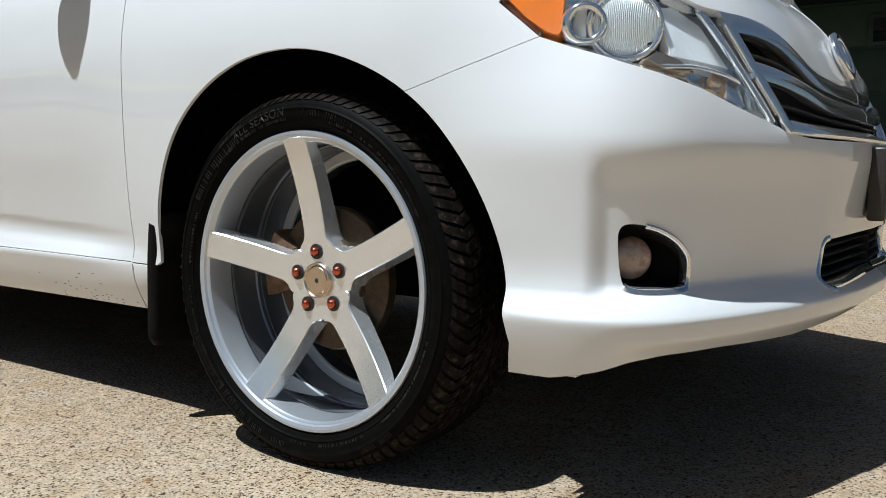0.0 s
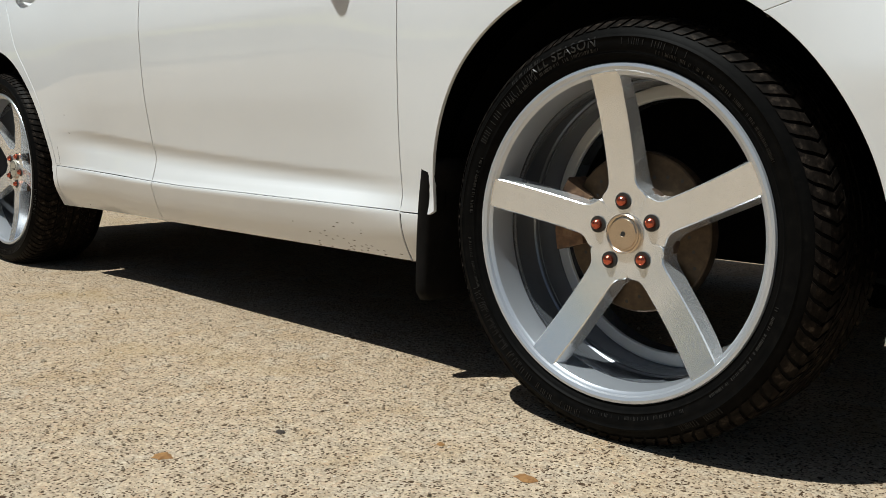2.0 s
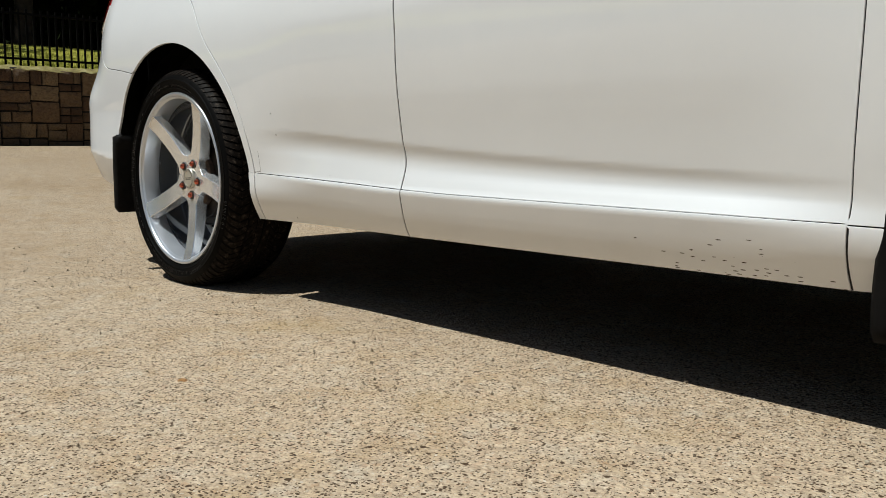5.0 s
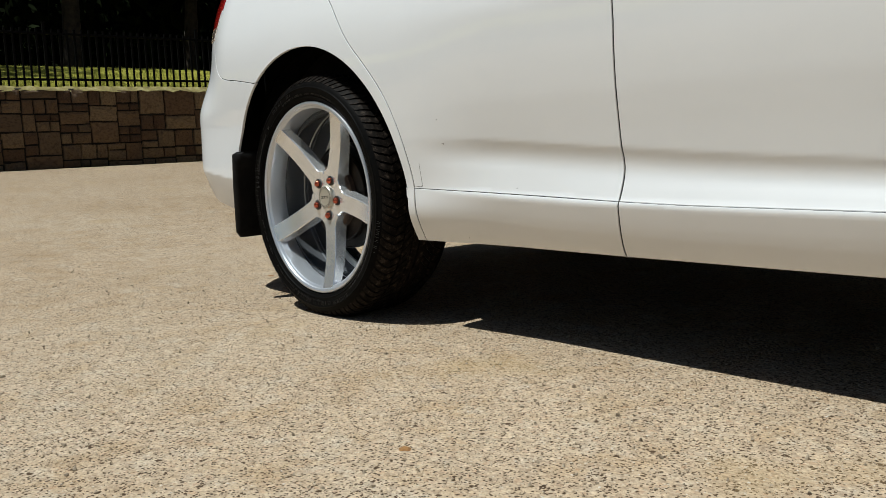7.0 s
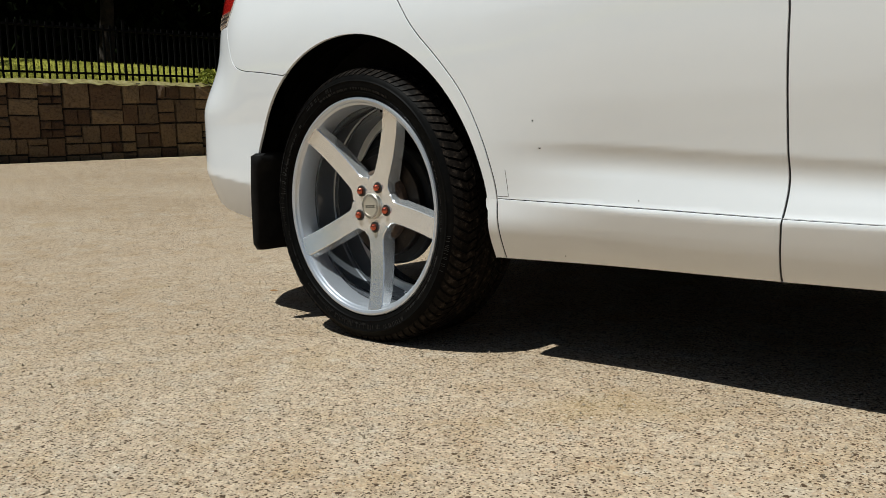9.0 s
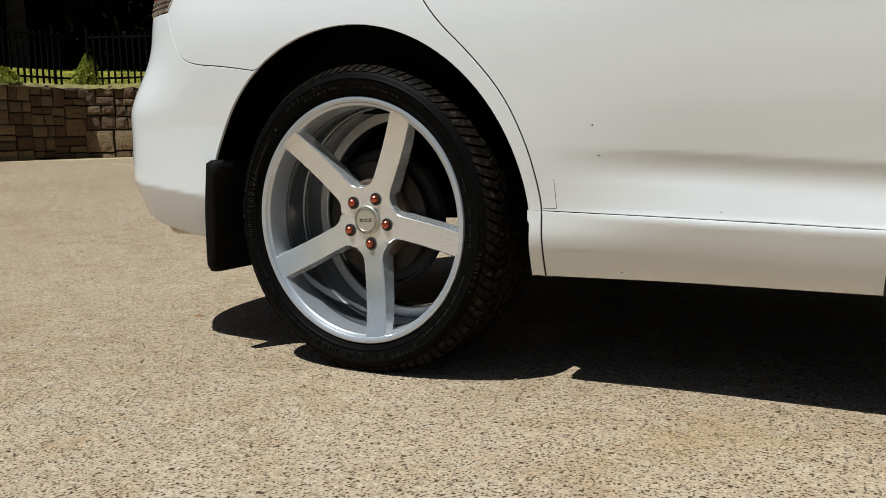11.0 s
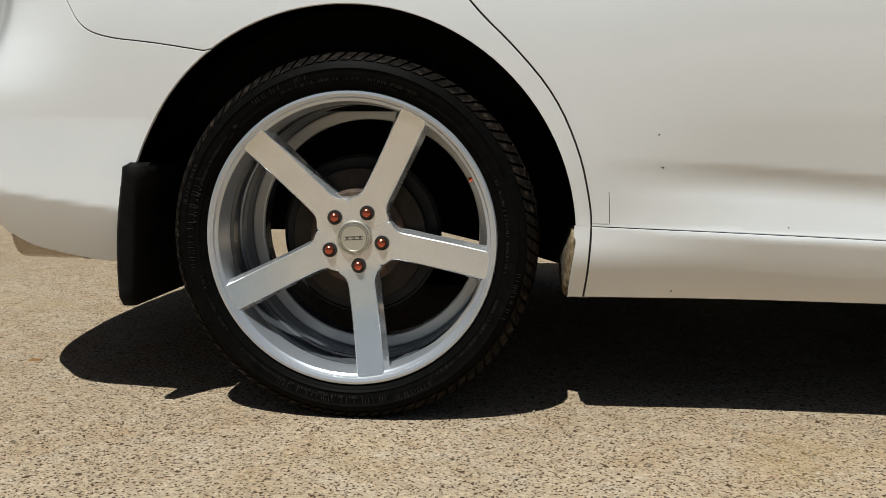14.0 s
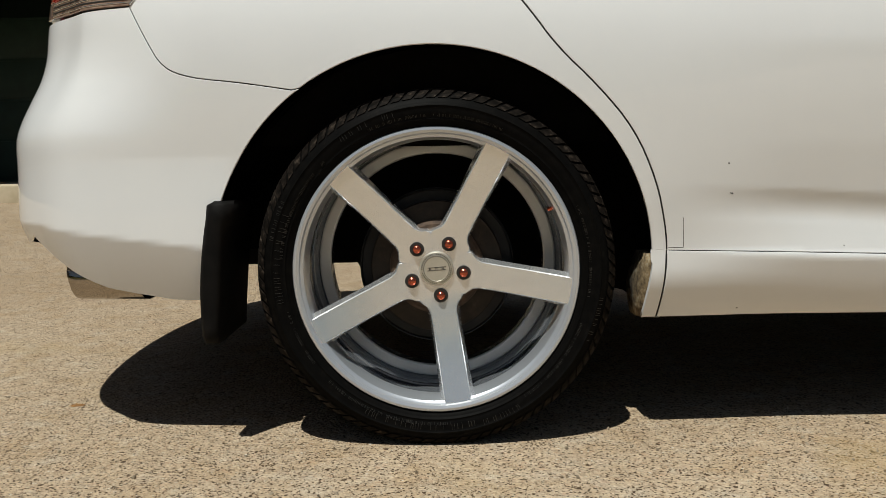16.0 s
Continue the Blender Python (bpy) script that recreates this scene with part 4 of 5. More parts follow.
def wording(text, middle, r, tall):
    """Raised letters along the sidewall, their feet to the hub, middle at an angle in degrees."""
    cu = bpy.data.curves.new("wording", "FONT")
    cu.body, cu.size, cu.align_x, cu.extrude, cu.space_character = text, 1.0, "CENTER", .02, 1.12
    ob = new("wording", cu)
    me = bpy.data.meshes.new_from_object(ob.evaluated_get(bpy.context.evaluated_depsgraph_get()))
    bpy.data.objects.remove(ob)
    for v in me.vertices:
        rr = r + (v.co.y - .35) * tall / .72
        a = radians(middle) - v.co.x * tall / .72 / r
        v.co = (rr * math.cos(a), wall_y(rr) + (-.0010 if v.co.z > 0 else .002), rr * math.sin(a))
    me.materials.clear()
    return me


TYRE, BLOCKS = tyre_mesh(), tread_mesh()
TYRE_ME = bpy.data.meshes.new("tyre")
TYRE.to_mesh(TYRE_ME), TYRE.free(), TYRE_ME.shade_smooth()
BLOCK_ME = bpy.data.meshes.new("tread")
BLOCKS.to_mesh(BLOCK_ME), BLOCKS.free()


def mesh_of(name, bm, angle=30):
    me = bpy.data.meshes.new(name)
    bm.normal_update()
    bm.to_mesh(me)
    bm.free()
    me.shade_smooth()
    me.set_sharp_from_angle(angle=radians(angle))
    return me


BARREL = mesh_of("rim_barrel", spin([(.279, -.036), (.291, -.042), (.2925, -.047), (.2905, -.0505), (.2855, -.0515), (.2800, -.0490), (.2775, -.0445), (.2745, -.0430), (.2715, -.0400), (.2700, -.030),
                                     (.2690, -.005), (.2670, .012), (.2675, .015)], 160), 28)
WELLS = mesh_of("drop_centre", spin([(.2675, .0148), (.2710, .020), (.2765, .040), (.2765, .078), (.2735, .090), (.2700, .093), (.2690, .098), (.2700, .104), (.2740, .110), (.2740, .140), (.2660, .158), (.2400, .162), (.2400, .20), (.262, .21), (.285, .20)], 160), 28)

INLIP = mesh_of("inner_lip", spin([(.2660, .1580), (.2645, .1555), (.2620, .1545), (.2440, .1540), (.2415, .1550), (.2400, .1600)], 160), 12)


def face_y(r):
    return hermite([(.03, -.0005), (.06, -.001), (.10, -.005), (.15, -.0115), (.20, -.0215), (.25, -.0355), (.282, -.0465)], r)


def spoke_mesh():
    rings = []
    for k in range(41):
        r = .037 + (.2835 - .037) * (k / 40) ** 1.35
        y = face_y(r)
        w = hermite([(.036, .0258), (.048, .0345), (.058, .0415), (.064, .0430), (.070, .0400), (.078, .0315), (.090, .0265), (.11, .0255), (.2, .0258), (.284, .0262)], r)
        deep = hermite([(.04, .046), (.10, .038), (.15, .034), (.24, .028), (.284, .016)], r)
        flare = hermite([(.04, .010), (.15, .0075), (.25, .009), (.284, .011)], r)
        rings.append([(r, y, -w), (r, y, w), (r, y + .0022, w + .0022), (r, y + deep, w + flare), (r, y + deep + .004, w * .6), (r, y + deep + .004, -w * .6), (r, y + deep, -w - flare), (r, y + .0022, -w - .0022)])
    return mesh_of("spoke", loft(rings), 20)


SPOKE = spoke_mesh()
HUB = mesh_of("hub", cap([(.0355, -.0004), (.049, -.0002), (.066, .012), (.070, .045), (.03, .055)], 60), 25)
# a proud black disc paints the shade inside each lug hole
WELL = mesh_of("lug_hole_shade", cap([(.0095, -.0016), (.0142, -.0020), (.0150, -.0017), (.0152, .01)], 32))
NUT = mesh_of("lug_nut", cap([(.0018, -.0118), (.0055, -.0108), (.0082, -.0085), (.0092, -.0055), (.0090, .002)], 12), 25)
REARDISK = mesh_of("brake_disc", cap([(.090, .040), (.096, .041), (.138, .0415), (.140, .044), (.140, .062), (.09, .064)], 72), 30)
SHIELD = mesh_of("dust_shield", cap([(.09, .068), (.160, .068), (.163, .063), (.166, .068), (.166, .09)], 72), 30)
DISK = mesh_of("brake_disc", cap([(.085, .035), (.087, .036), (.141, .0365), (.144, .039), (.144, .062), (.09, .064)], 72), 30)
HAT = mesh_of("disc_hat", cap([(.05, .020), (.080, .021), (.086, .026), (.088, .04)], 48), 30)



def wheel(name, x, y, turn, front, flipped=False):
    m = Matrix.Translation((x, y, .3635)) @ (pose(0, 0, 0, 0, 0, 180) if flipped else Matrix())
    spun = Matrix.Rotation(-radians(turn), 4, "Y")
    w = link("wheel", BARREL, WHEEL, car, "silver five-spoke alloy wheel with low-profile tyre")
    w.matrix_basis = m
    def under(n, me, mat, basis=None, label=""):
        o = link(n, me, mat, w, label)
        o.matrix_basis = basis or Matrix()
        return o
    for k in range(5):
        r = Matrix.Rotation(-radians(turn + 72 * k), 4, "Y")
        under("spoke", SPOKE, MACHINED, r)
        under("lug_hole_shade", WELL, INK, r @ Matrix.Translation((.0572, -.002, 0)))
        under("lug_nut", NUT, COPPER, r @ Matrix.Translation((.0572, -.003, 0)), "copper-red lug nut" if k == 0 else "")
    under("hub", HUB, MACHINED)
    under("drop_centre", WELLS, BARRELSHADE)
    under("inner_lip", INLIP, RING)
    if front:
        c = under("centre_bore", mesh_of("centre_bore", cap([(.004, -.0075), (.0055, -.0085), (.026, -.0085), (.0275, -.0065), (.0300, -.0060), (.033, -.0085), (.0355, -.0065), (.036, .004)], 48), 25), BRONZE, None, "bare bronze-coloured wheel centre")
        # black disc on the face paints the dark of the bore
        under("bore_shade", mesh_of("bore_shade", cap([(.0041, -.0081), (.0045, -.005)], 20)), INK)
    else:
        under("centre_cap", mesh_of("centre_cap", cap([(.0255, -.0085), (.0262, -.0092), (.0275, -.0088), (.0335, -.0085), (.0352, -.0065), (.036, .004)], 60), 25), CAPFACE, None, "silver centre cap with dark wordmark shape")
        bm = bmesh.new()
        spin([(.0263, -.0094), (.0272, -.0094)], 60, bm=bm)
        for k in range(44):
            if k % 11 != 10:
                a = 2 * math.pi * k / 44
                box(bm, (-.0011, -.0093, .0292), (.0011, -.0089, .0318), Matrix.Rotation(a, 4, "Y"))
        lean = Matrix.Rotation(radians(-4), 4, "Y") @ Matrix.Shear("XZ", 4, (.0, .0))
        for k in range(6):
            x0 = -.0195 + .0066 * k
            for z0, z1 in ((.0022, .0036), (-.0036, -.0022)):
                box(bm, (x0 + .0012 * (z0 > 0), -.0091, z0), (x0 + .0056 + .0012 * (z0 > 0), -.0087, z1), lean)
            box(bm, (x0 + (.0 if k % 2 else .0042), -.0091, -.003), (x0 + (.0014 if k % 2 else .0056), -.0087, .003), lean)
        under("cap_print", mesh_of("cap_print", bm), INK)
    ty = under("tyre", TYRE_ME, RUBBER, None, "black low-profile tyre")
    def on_tyre(n, me, mat):
        o = link(n, me, mat, w)
        o["kind"] = "stuff"
        return o
    on_tyre("tread", BLOCK_ME, TREAD)
    spans = [(a + turn, b + turn, r, h) for a, b, r, h in ((0, 40, .3145, .006), (60, 82, .3125, .005), (90, 140, .3150, .0055), (170, 205, .3140, .006), (215, 250, .3125, .005), (290, 340, .3140, .006),
                                                         (20, 34, .3390, .008), (200, 216, .3390, .010), (330, 352, .326, .011), (150, 168, .326, .011), (24, 58, .3225, .014), (108, 150, .3225, .012))]
    on_tyre("sidewall_relief", mesh_of("sidewall_relief", arc_marks(int(x * 10 + turn), spans)), GLINTRUBBER)
    if front and not flipped:
        on_tyre("wording", wording("ALL SEASON", 109, .329, .0175), GLINTRUBBER)
    va = Matrix.Rotation(-radians(27 if not front else -14), 4, "Y") @ Matrix.Translation((.262, -.004, 0)) @ pose(0, 0, 0, 0, 0, 62)
    under("valve_stem", mesh_of("valve_stem", cap([(.001, -.050), (.0050, -.047), (.0056, -.034), (.0044, -.033), (.0046, -.0)], 12)), COPPER, va)
    # brake behind
    b = link("brake_disc", DISK if front else REARDISK, LITDISC if front else DISC, car)
    b.matrix_basis = m
    h = link("disc_hat", HAT, HUBIRON if not front else RUSTDARK, b)
    if not front:
        link("dust_shield", SHIELD, BLACK, b)
        h.matrix_basis = Matrix.Diagonal((1.14, 1, 1.14, 1))
    if front:
        # drilled holes painted as flat black discs, no opening cut
        bm = bmesh.new()
        for k in range(30):
            a = 2 * math.pi * k / 30
            bmesh.ops.create_circle(bm, cap_ends=True, radius=.0034, segments=8, matrix=Matrix.Rotation(a, 4, "Y") @ Matrix.Translation((.104 + .012 * (k % 3), .0355, 0)) @ pose(0, 0, 0, 90))
        tagged(link("drill_hole_shade", mesh_of("drill_hole_shade", bm), INK, b), kind="stuff")
        cal = bmesh.new()
        for a0, a1 in ((148, 196),):
            rings = [[(r * math.cos(radians(a)), yy, r * math.sin(radians(a))) for r, yy in ((.108, .022), (.165, .018), (.172, .03), (.172, .085), (.108, .085))] for a in np.linspace(a0, a1, 9)]
            cal.free()
            cal = loft(rings)
        link("brake_caliper", mesh_of("brake_caliper", cal), RUST, b)
    return w


wheel("front", 2.775, 0, 95.7, True)
wheel("rear", 0, 0, -81.6 + 72 * 3, False)
wheel("front", 2.775, 2 * MID, 40, True, True)
wheel("rear", 0, 2 * MID, 10, False, True)

# ---- the place round the car ----
def height(x, y):
    """The paving: level round the car, rising gently to the wall and the garage."""
    u = math.hypot(max(0, -1.6 - x), max(0, y - 2.6))
    return .38 * smooth(u / 9.5) if x > -40 else .38


def sheet(name, xs, ys, z, material):
    bm = bmesh.new()
    g = [[bm.verts.new((x, y, z(x, y))) for y in ys] for x in xs]
    for a, b in zip(g, g[1:]):
        for k in range(len(ys) - 1):
            bm.faces.new((a[k], b[k], b[k + 1], a[k + 1]))
    return part(name, bm, material)


def spread(lo, hi, fine):
    out = [-400, -150, -70, -40]
    v = lo
    while v < hi:
        out.append(v)
        v += fine
    return out + [hi, hi + 20, hi + 80, 400]


ground = tagged(sheet("ground", spread(-24, 14, .5), spread(-14, 24, .5), height, GROUND), "beige exposed-aggregate paving in full sun", "ground", kind="structure")

# single stones of the aggregate, proud of the binder, where the paving is passed nearest
def paving_stones(count, seed):
    g = np.random.default_rng(seed)
    x, y = g.uniform(-3.0, 3.7, count), .30 - 1.45 * g.random(count) ** 1.15
    r = g.choice([.0011, .0015, .0015, .002, .0028], count) * g.uniform(.75, 1.3, count)
    turn, long_ = g.uniform(0, 6.283, count), g.uniform(1.0, 1.7, count)
    co = np.zeros((count, 6, 3))
    for k in range(5):
        a = k * 2 * math.pi / 5 + g.uniform(-.35, .35, count)
        u, v = r * long_ * np.cos(a), r * np.sin(a)
        co[:, k, 0], co[:, k, 1] = x + u * np.cos(turn) - v * np.sin(turn), y + u * np.sin(turn) + v * np.cos(turn)
        co[:, k, 2] = -.0005
    co[:, 5, 0], co[:, 5, 1], co[:, 5, 2] = x + g.uniform(-.4, .4, count) * r, y + g.uniform(-.4, .4, count) * r, r * g.uniform(.20, .50, count)
    base = (np.arange(count) * 6)[:, None, None]
    tri = np.array([[k, (k + 1) % 5, 5] for k in range(5)])[None] + base
    me = bpy.data.meshes.new("paving_stones")
    me.from_pydata(co.reshape(-1, 3).tolist(), [], tri.reshape(-1, 3).tolist())
    return me


AGGREGATE, ap_, at_ = shader("aggregate_stone", (.3, .25, .18), .85, 0, 0, .25)
geo = at_.nodes.new("ShaderNodeNewGeometry")
at_.links.new(ramp(at_, geo.outputs["Random Per Island"], [(0, (.035, .024, .015)), (.22, (.075, .052, .033)), (.28, (.36, .295, .215)), (.6, (.43, .36, .27)), (.90, (.48, .41, .315)), (.97, (.56, .51, .43)), (1, (.36, .21, .12))]).outputs["Color"], ap_.inputs["Base Color"])
tagged(link("paving_stones", paving_stones(110000, 4), AGGREGATE), "small tan and brown stones set in the paving", "aggregate", kind="stuff")

# loose grit on the paving, along the stretch that the car stands on
bm = bmesh.new()
rnd = random.Random(5)
for k in range(2600):
    x, y = rnd.uniform(-3.2, 3.6), rnd.uniform(-1.1, .15) if k % 3 else rnd.uniform(-2.0, 1.0)
    r = rnd.choice((.0015, .002, .002, .003, .004)) * rnd.uniform(.7, 1.3)
    m = Matrix.Translation((x, y, height(x, y) + r * .3)) @ pose(0, 0, 0, rnd.uniform(0, 360), rnd.uniform(0, 360), rnd.uniform(0, 360)) @ Matrix.Diagonal((r * rnd.uniform(.8, 1.8), r, r * .8, 1))
    vs = [bm.verts.new(m @ Vector(p)) for p in ((1, 0, 0), (-1, 0, 0), (0, 1, 0), (0, -1, 0), (0, 0, 1), (0, 0, -1))]
    for a in (0, 1):
        for b in (2, 3):
            for c in (4, 5):
                bm.faces.new((vs[a], vs[b], vs[c]))
bmesh.ops.recalc_face_normals(bm, faces=bm.faces)
GRIT = varied("grit", [(.3, (.10, .075, .05)), (.5, (.30, .24, .17)), (.7, (.45, .38, .28))], 40, .9)
tagged(part("grit", bm, GRIT, flat=True), "loose grit scattered over the paving", "gravel", kind="stuff")
for x, y, w, c in ((2.315, -.642, .024, 0), (2.793, -.285, .022, 0), (2.353, -.435, .012, 1), (2.596, -.273, .010, 0), (-.9, .3, .02, 0), (1.14, -.63, .014, 0)):
    bm = bmesh.new()
    rr = random.Random(x)
    n = 14
    ring = [bm.verts.new((x + w * rr.uniform(.6, 1.1) * math.cos(2 * math.pi * k / n), y + w * rr.uniform(.5, .9) * math.sin(2 * math.pi * k / n), .0008)) for k in range(n)]
    top = [bm.verts.new((x + (v.co.x - x) * .6, y + (v.co.y - y) * .6, .004 * rr.uniform(.6, 1))) for v in ring]
    for k in range(n):
        bm.faces.new((ring[k], ring[(k + 1) % n], top[(k + 1) % n], top[k]))
    bm.faces.new(top)
    tagged(part("dead_leaf", bm, DRYLEAF if not c else TARBIT, flat=True), "small brown dry leaf crumb on the paving", "leaf", "leaf crumbs")

# blown sand along the foot of the wall
bm = bmesh.new()
rr = random.Random(9)
edge_a, edge_b = [], []
for k in range(60):
    t = k / 59
    y = -6 + 15.9 * t
    x = -11.7 + max(0, y - 8.45) * 1.7
    edge_a.append(bm.verts.new((x, y, height(x, y) + .004)))
    q = x + 2.3 + .6 * math.sin(3.1 * y) + rr.uniform(-.25, .25)
    edge_b.append(bm.verts.new((q, y - .3, height(q, y - .3) + .0012)))
for k in range(59):
    bm.faces.new((edge_a[k], edge_b[k], edge_b[k + 1], edge_a[k + 1]))
tagged(part("sand_verge", bm, EARTH), "yellowish blown sand along the wall foot", "sand", kind="structure")

# retaining wall of rough brown stones: one run in its own shade, one turned to the sun
WTOP = 1.60
RUN = [((-11.8, -7.0), (-11.8, 8.35)), ((-11.8, 8.35), (-8.4, 10.3))]


def wedge_stone(seed):
    rr = random.Random(seed)
    bm = bmesh.new()
    n = 4
    g = [[bm.verts.new((-.5 + i / n, -.5 - (rr.uniform(.0, .10) if 0 < i < n and 0 < j < n else -.06), -.5 + j / n)) for j in range(n + 1)] for i in range(n + 1)]
    for i in range(n):
        for j in range(n):
            bm.faces.new((g[i][j], g[i + 1][j], g[i + 1][j + 1], g[i][j + 1]))
    rim = [g[i][0] for i in range(n)] + [g[n][j] for j in range(n)] + [g[n - i][n] for i in range(n)] + [g[0][n - j] for j in range(n)]
    for v in rim:
        v.co.x *= rr.uniform(.93, 1)
        v.co.z *= rr.uniform(.92, 1)
    back = [bm.verts.new((v.co.x, .5, v.co.z)) for v in rim]
    for k in range(len(rim)):
        bm.faces.new((rim[k], rim[k - 1], back[k - 1], back[k]))
    bmesh.ops.recalc_face_normals(bm, faces=bm.faces)
    me = bpy.data.meshes.new("stone")
    bm.to_mesh(me)
    bm.free()
    me.materials.append(STONE)
    return me


STONES = [wedge_stone(k) for k in range(9)]
rnd = random.Random(11)
WALLS = []
for k, (a, b) in enumerate(RUN):
    a, b = Vector((*a, 0)), Vector((*b, 0))
    run = (b - a).length
    ang = math.atan2((b - a).y, (b - a).x)
    at = Matrix.Translation((a.x, a.y, .20)) @ Matrix.Rotation(ang, 4, "Z")      # x along the wall, -y to the paving
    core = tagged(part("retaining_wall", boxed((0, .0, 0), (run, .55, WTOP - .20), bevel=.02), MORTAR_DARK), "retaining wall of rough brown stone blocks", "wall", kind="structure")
    core.matrix_basis = at
    WALLS.append((core, run, at))
    rr = random.Random(k)
    lip = [[(u, -.02 - rr.uniform(0, .10), WTOP - .24 + rr.uniform(-.02, .015)) for u in np.arange(0, run + .1, .11)], [(u, .05, WTOP - .175 + rr.uniform(0, .02)) for u in np.arange(0, run + .1, .11)], [(u, .7, WTOP - .17) for u in np.arange(0, run + .1, .11)]]
    part("earth_edge", loft(lip, close=False, ends=False), VERGE, core)

# low fence of iron pickets on the wall
fence = tagged(new("picket_fence"), "low black iron picket fence on top of the stone wall", "fence")
PICKET = bpy.data.meshes.new("picket")
bm = boxed((-.014, -.014, 0), (.014, .014, .93), bevel=.002)
bm.to_mesh(PICKET), bm.free()
POST = bpy.data.meshes.new("fence_post")
bm = boxed((-.02, -.02, 0), (.02, .02, 1.02), bevel=.004)
box(bm, (-.025, -.025, 1.02), (.025, .025, 1.035))
bm.to_mesh(POST), bm.free()
for k, (core, run, at) in enumerate(WALLS):
    m = at @ Matrix.Translation((0, .30, WTOP - .16))
    n = int(run / .114)
    for j in range(n):
        o = link("fence_post" if j % 22 == 0 else "picket", POST if j % 22 == 0 else PICKET, IRON, fence)
        o.matrix_basis = m @ Matrix.Translation((j * .114, 0, -.04))
    for z in (.10, .80):
        r = part("rail", boxed((0, -.014, z), (run, .014, z + .035), bevel=.003), IRON, fence)
        r.matrix_basis = m


# the bank behind, with grass, up to trees
def bank(x, y):
    d = -12.3 - x + max(0, y - 8.35) * .72
    return 1.58 + 1.42 * (1 - .28 * smooth((y - 8) / 4)) * smooth(max(0, d + 2) / 12.5) - .07


terrace = tagged(sheet("grass_bank", [-90, -60, -40, *[-30 + .6 * k for k in range(31)], -11.95], [-60, -30, *[-10 + 1.2 * k for k in range(16)], 9.5, 12, 16, 24, 40, 80], bank, GRASS), "sunlit yellow-green grass bank behind the fence", "lawn", kind="structure")
bm = bmesh.new()
rnd = random.Random(3)
for k in range(26000):
    y = rnd.uniform(-2, 14)
    x = -12.35 - abs(rnd.gauss(0, 3.2)) + max(0, y - 8.35) * .72
    z = bank(x, y)
    h, a = rnd.uniform(.02, .06), rnd.uniform(0, 6.28)
    c, s = math.cos(a) * .011, math.sin(a) * .011
    bm.faces.new([bm.verts.new(p) for p in ((x - c, y - s, z - .01), (x + c, y + s, z - .01), (x + rnd.uniform(-.03, .03), y + rnd.uniform(-.03, .03), z + h))])
tagged(part("grass", bm, BLADE, flat=True), "short dry grass tufts on the bank", "grass", kind="stuff")


def leafy(count, place, size, seed):
    """Many small two-sided leaves at places drawn from a function of a random source."""
    rr = random.Random(seed)
    bm = bmesh.new()
    for _ in range(count):
        c = Vector(place(rr))
        q = Euler((rr.uniform(0, 6.28), rr.uniform(0, 6.28), rr.uniform(0, 6.28))).to_matrix()
        s = size * rr.uniform(.6, 1.4)
        bm.faces.new([bm.verts.new(c + q @ Vector(p) * s) for p in ((-1, 0, 0), (-.2, -.5, .1), (1, 0, 0), (-.2, .5, .1))])
    return bm


def shrub(x, y, z, w, h, seed, mat, label, count=2200, size=.028):
    t = tagged(new("shrub"), label, "shrub")
    def put(rr):
        u = rr.random() ** .7
        a = rr.uniform(0, 6.28)
        r = w * (1 - u) ** .6 * rr.uniform(.55, 1.05) * (1 + .25 * math.sin(3 * a + seed + 5 * u))
        return (x + r * math.cos(a), y + r * math.sin(a), z + h * u)
    part("stem", loft([[(x + r * math.cos(b), y + r * math.sin(b), z + zz) for b in (0, 1.6, 3.1, 4.7)] for r, zz in ((.03, -.05), (.012, h * .7))]), BARK, t)
    part("crown", leafy(count, put, size, seed), mat, t)


shrub(-12.0, 8.62, WTOP - .03, .27, .60, 1, SHRUB, "small conical yellow-green conifer on the wall top")
shrub(-11.9, 6.95, WTOP, .30, .26, 2, SHRUB, "low yellow-green tuft at the fence foot", 1200)
# ivy that hangs over the sunlit end of the wall
def ivy_place(rr):
    t = rr.random()
    a, b = Vector((-9.9, 9.44)), Vector((-8.35, 10.25))
    p = a.lerp(b, t)
    z = rr.uniform(1.05 + .25 * math.sin(9 * t), 5.2)
    out = rr.uniform(-.10, .28) + .15 * math.sin(7 * t + 2 * z)
    return (p.x + .57 * out, p.y - .82 * out, z)
ivy = tagged(part("ivy", leafy(9000, ivy_place, .055, 8), IVY, None), "sunlit green ivy over the end of the wall", "ivy", kind="stuff")
# one bark-coloured slab added as a backing for the leaves
part("ivy_backing", loft([[(-9.9 - .05 + .05 * i, 9.44 + .35 - .05 * i, z) for i in (0, 1)] + [(-8.4 + .05 * i, 10.65 - .05 * i, z) for i in (1, 0)] for z in (1.5, 5.2)]), BARK, ivy)


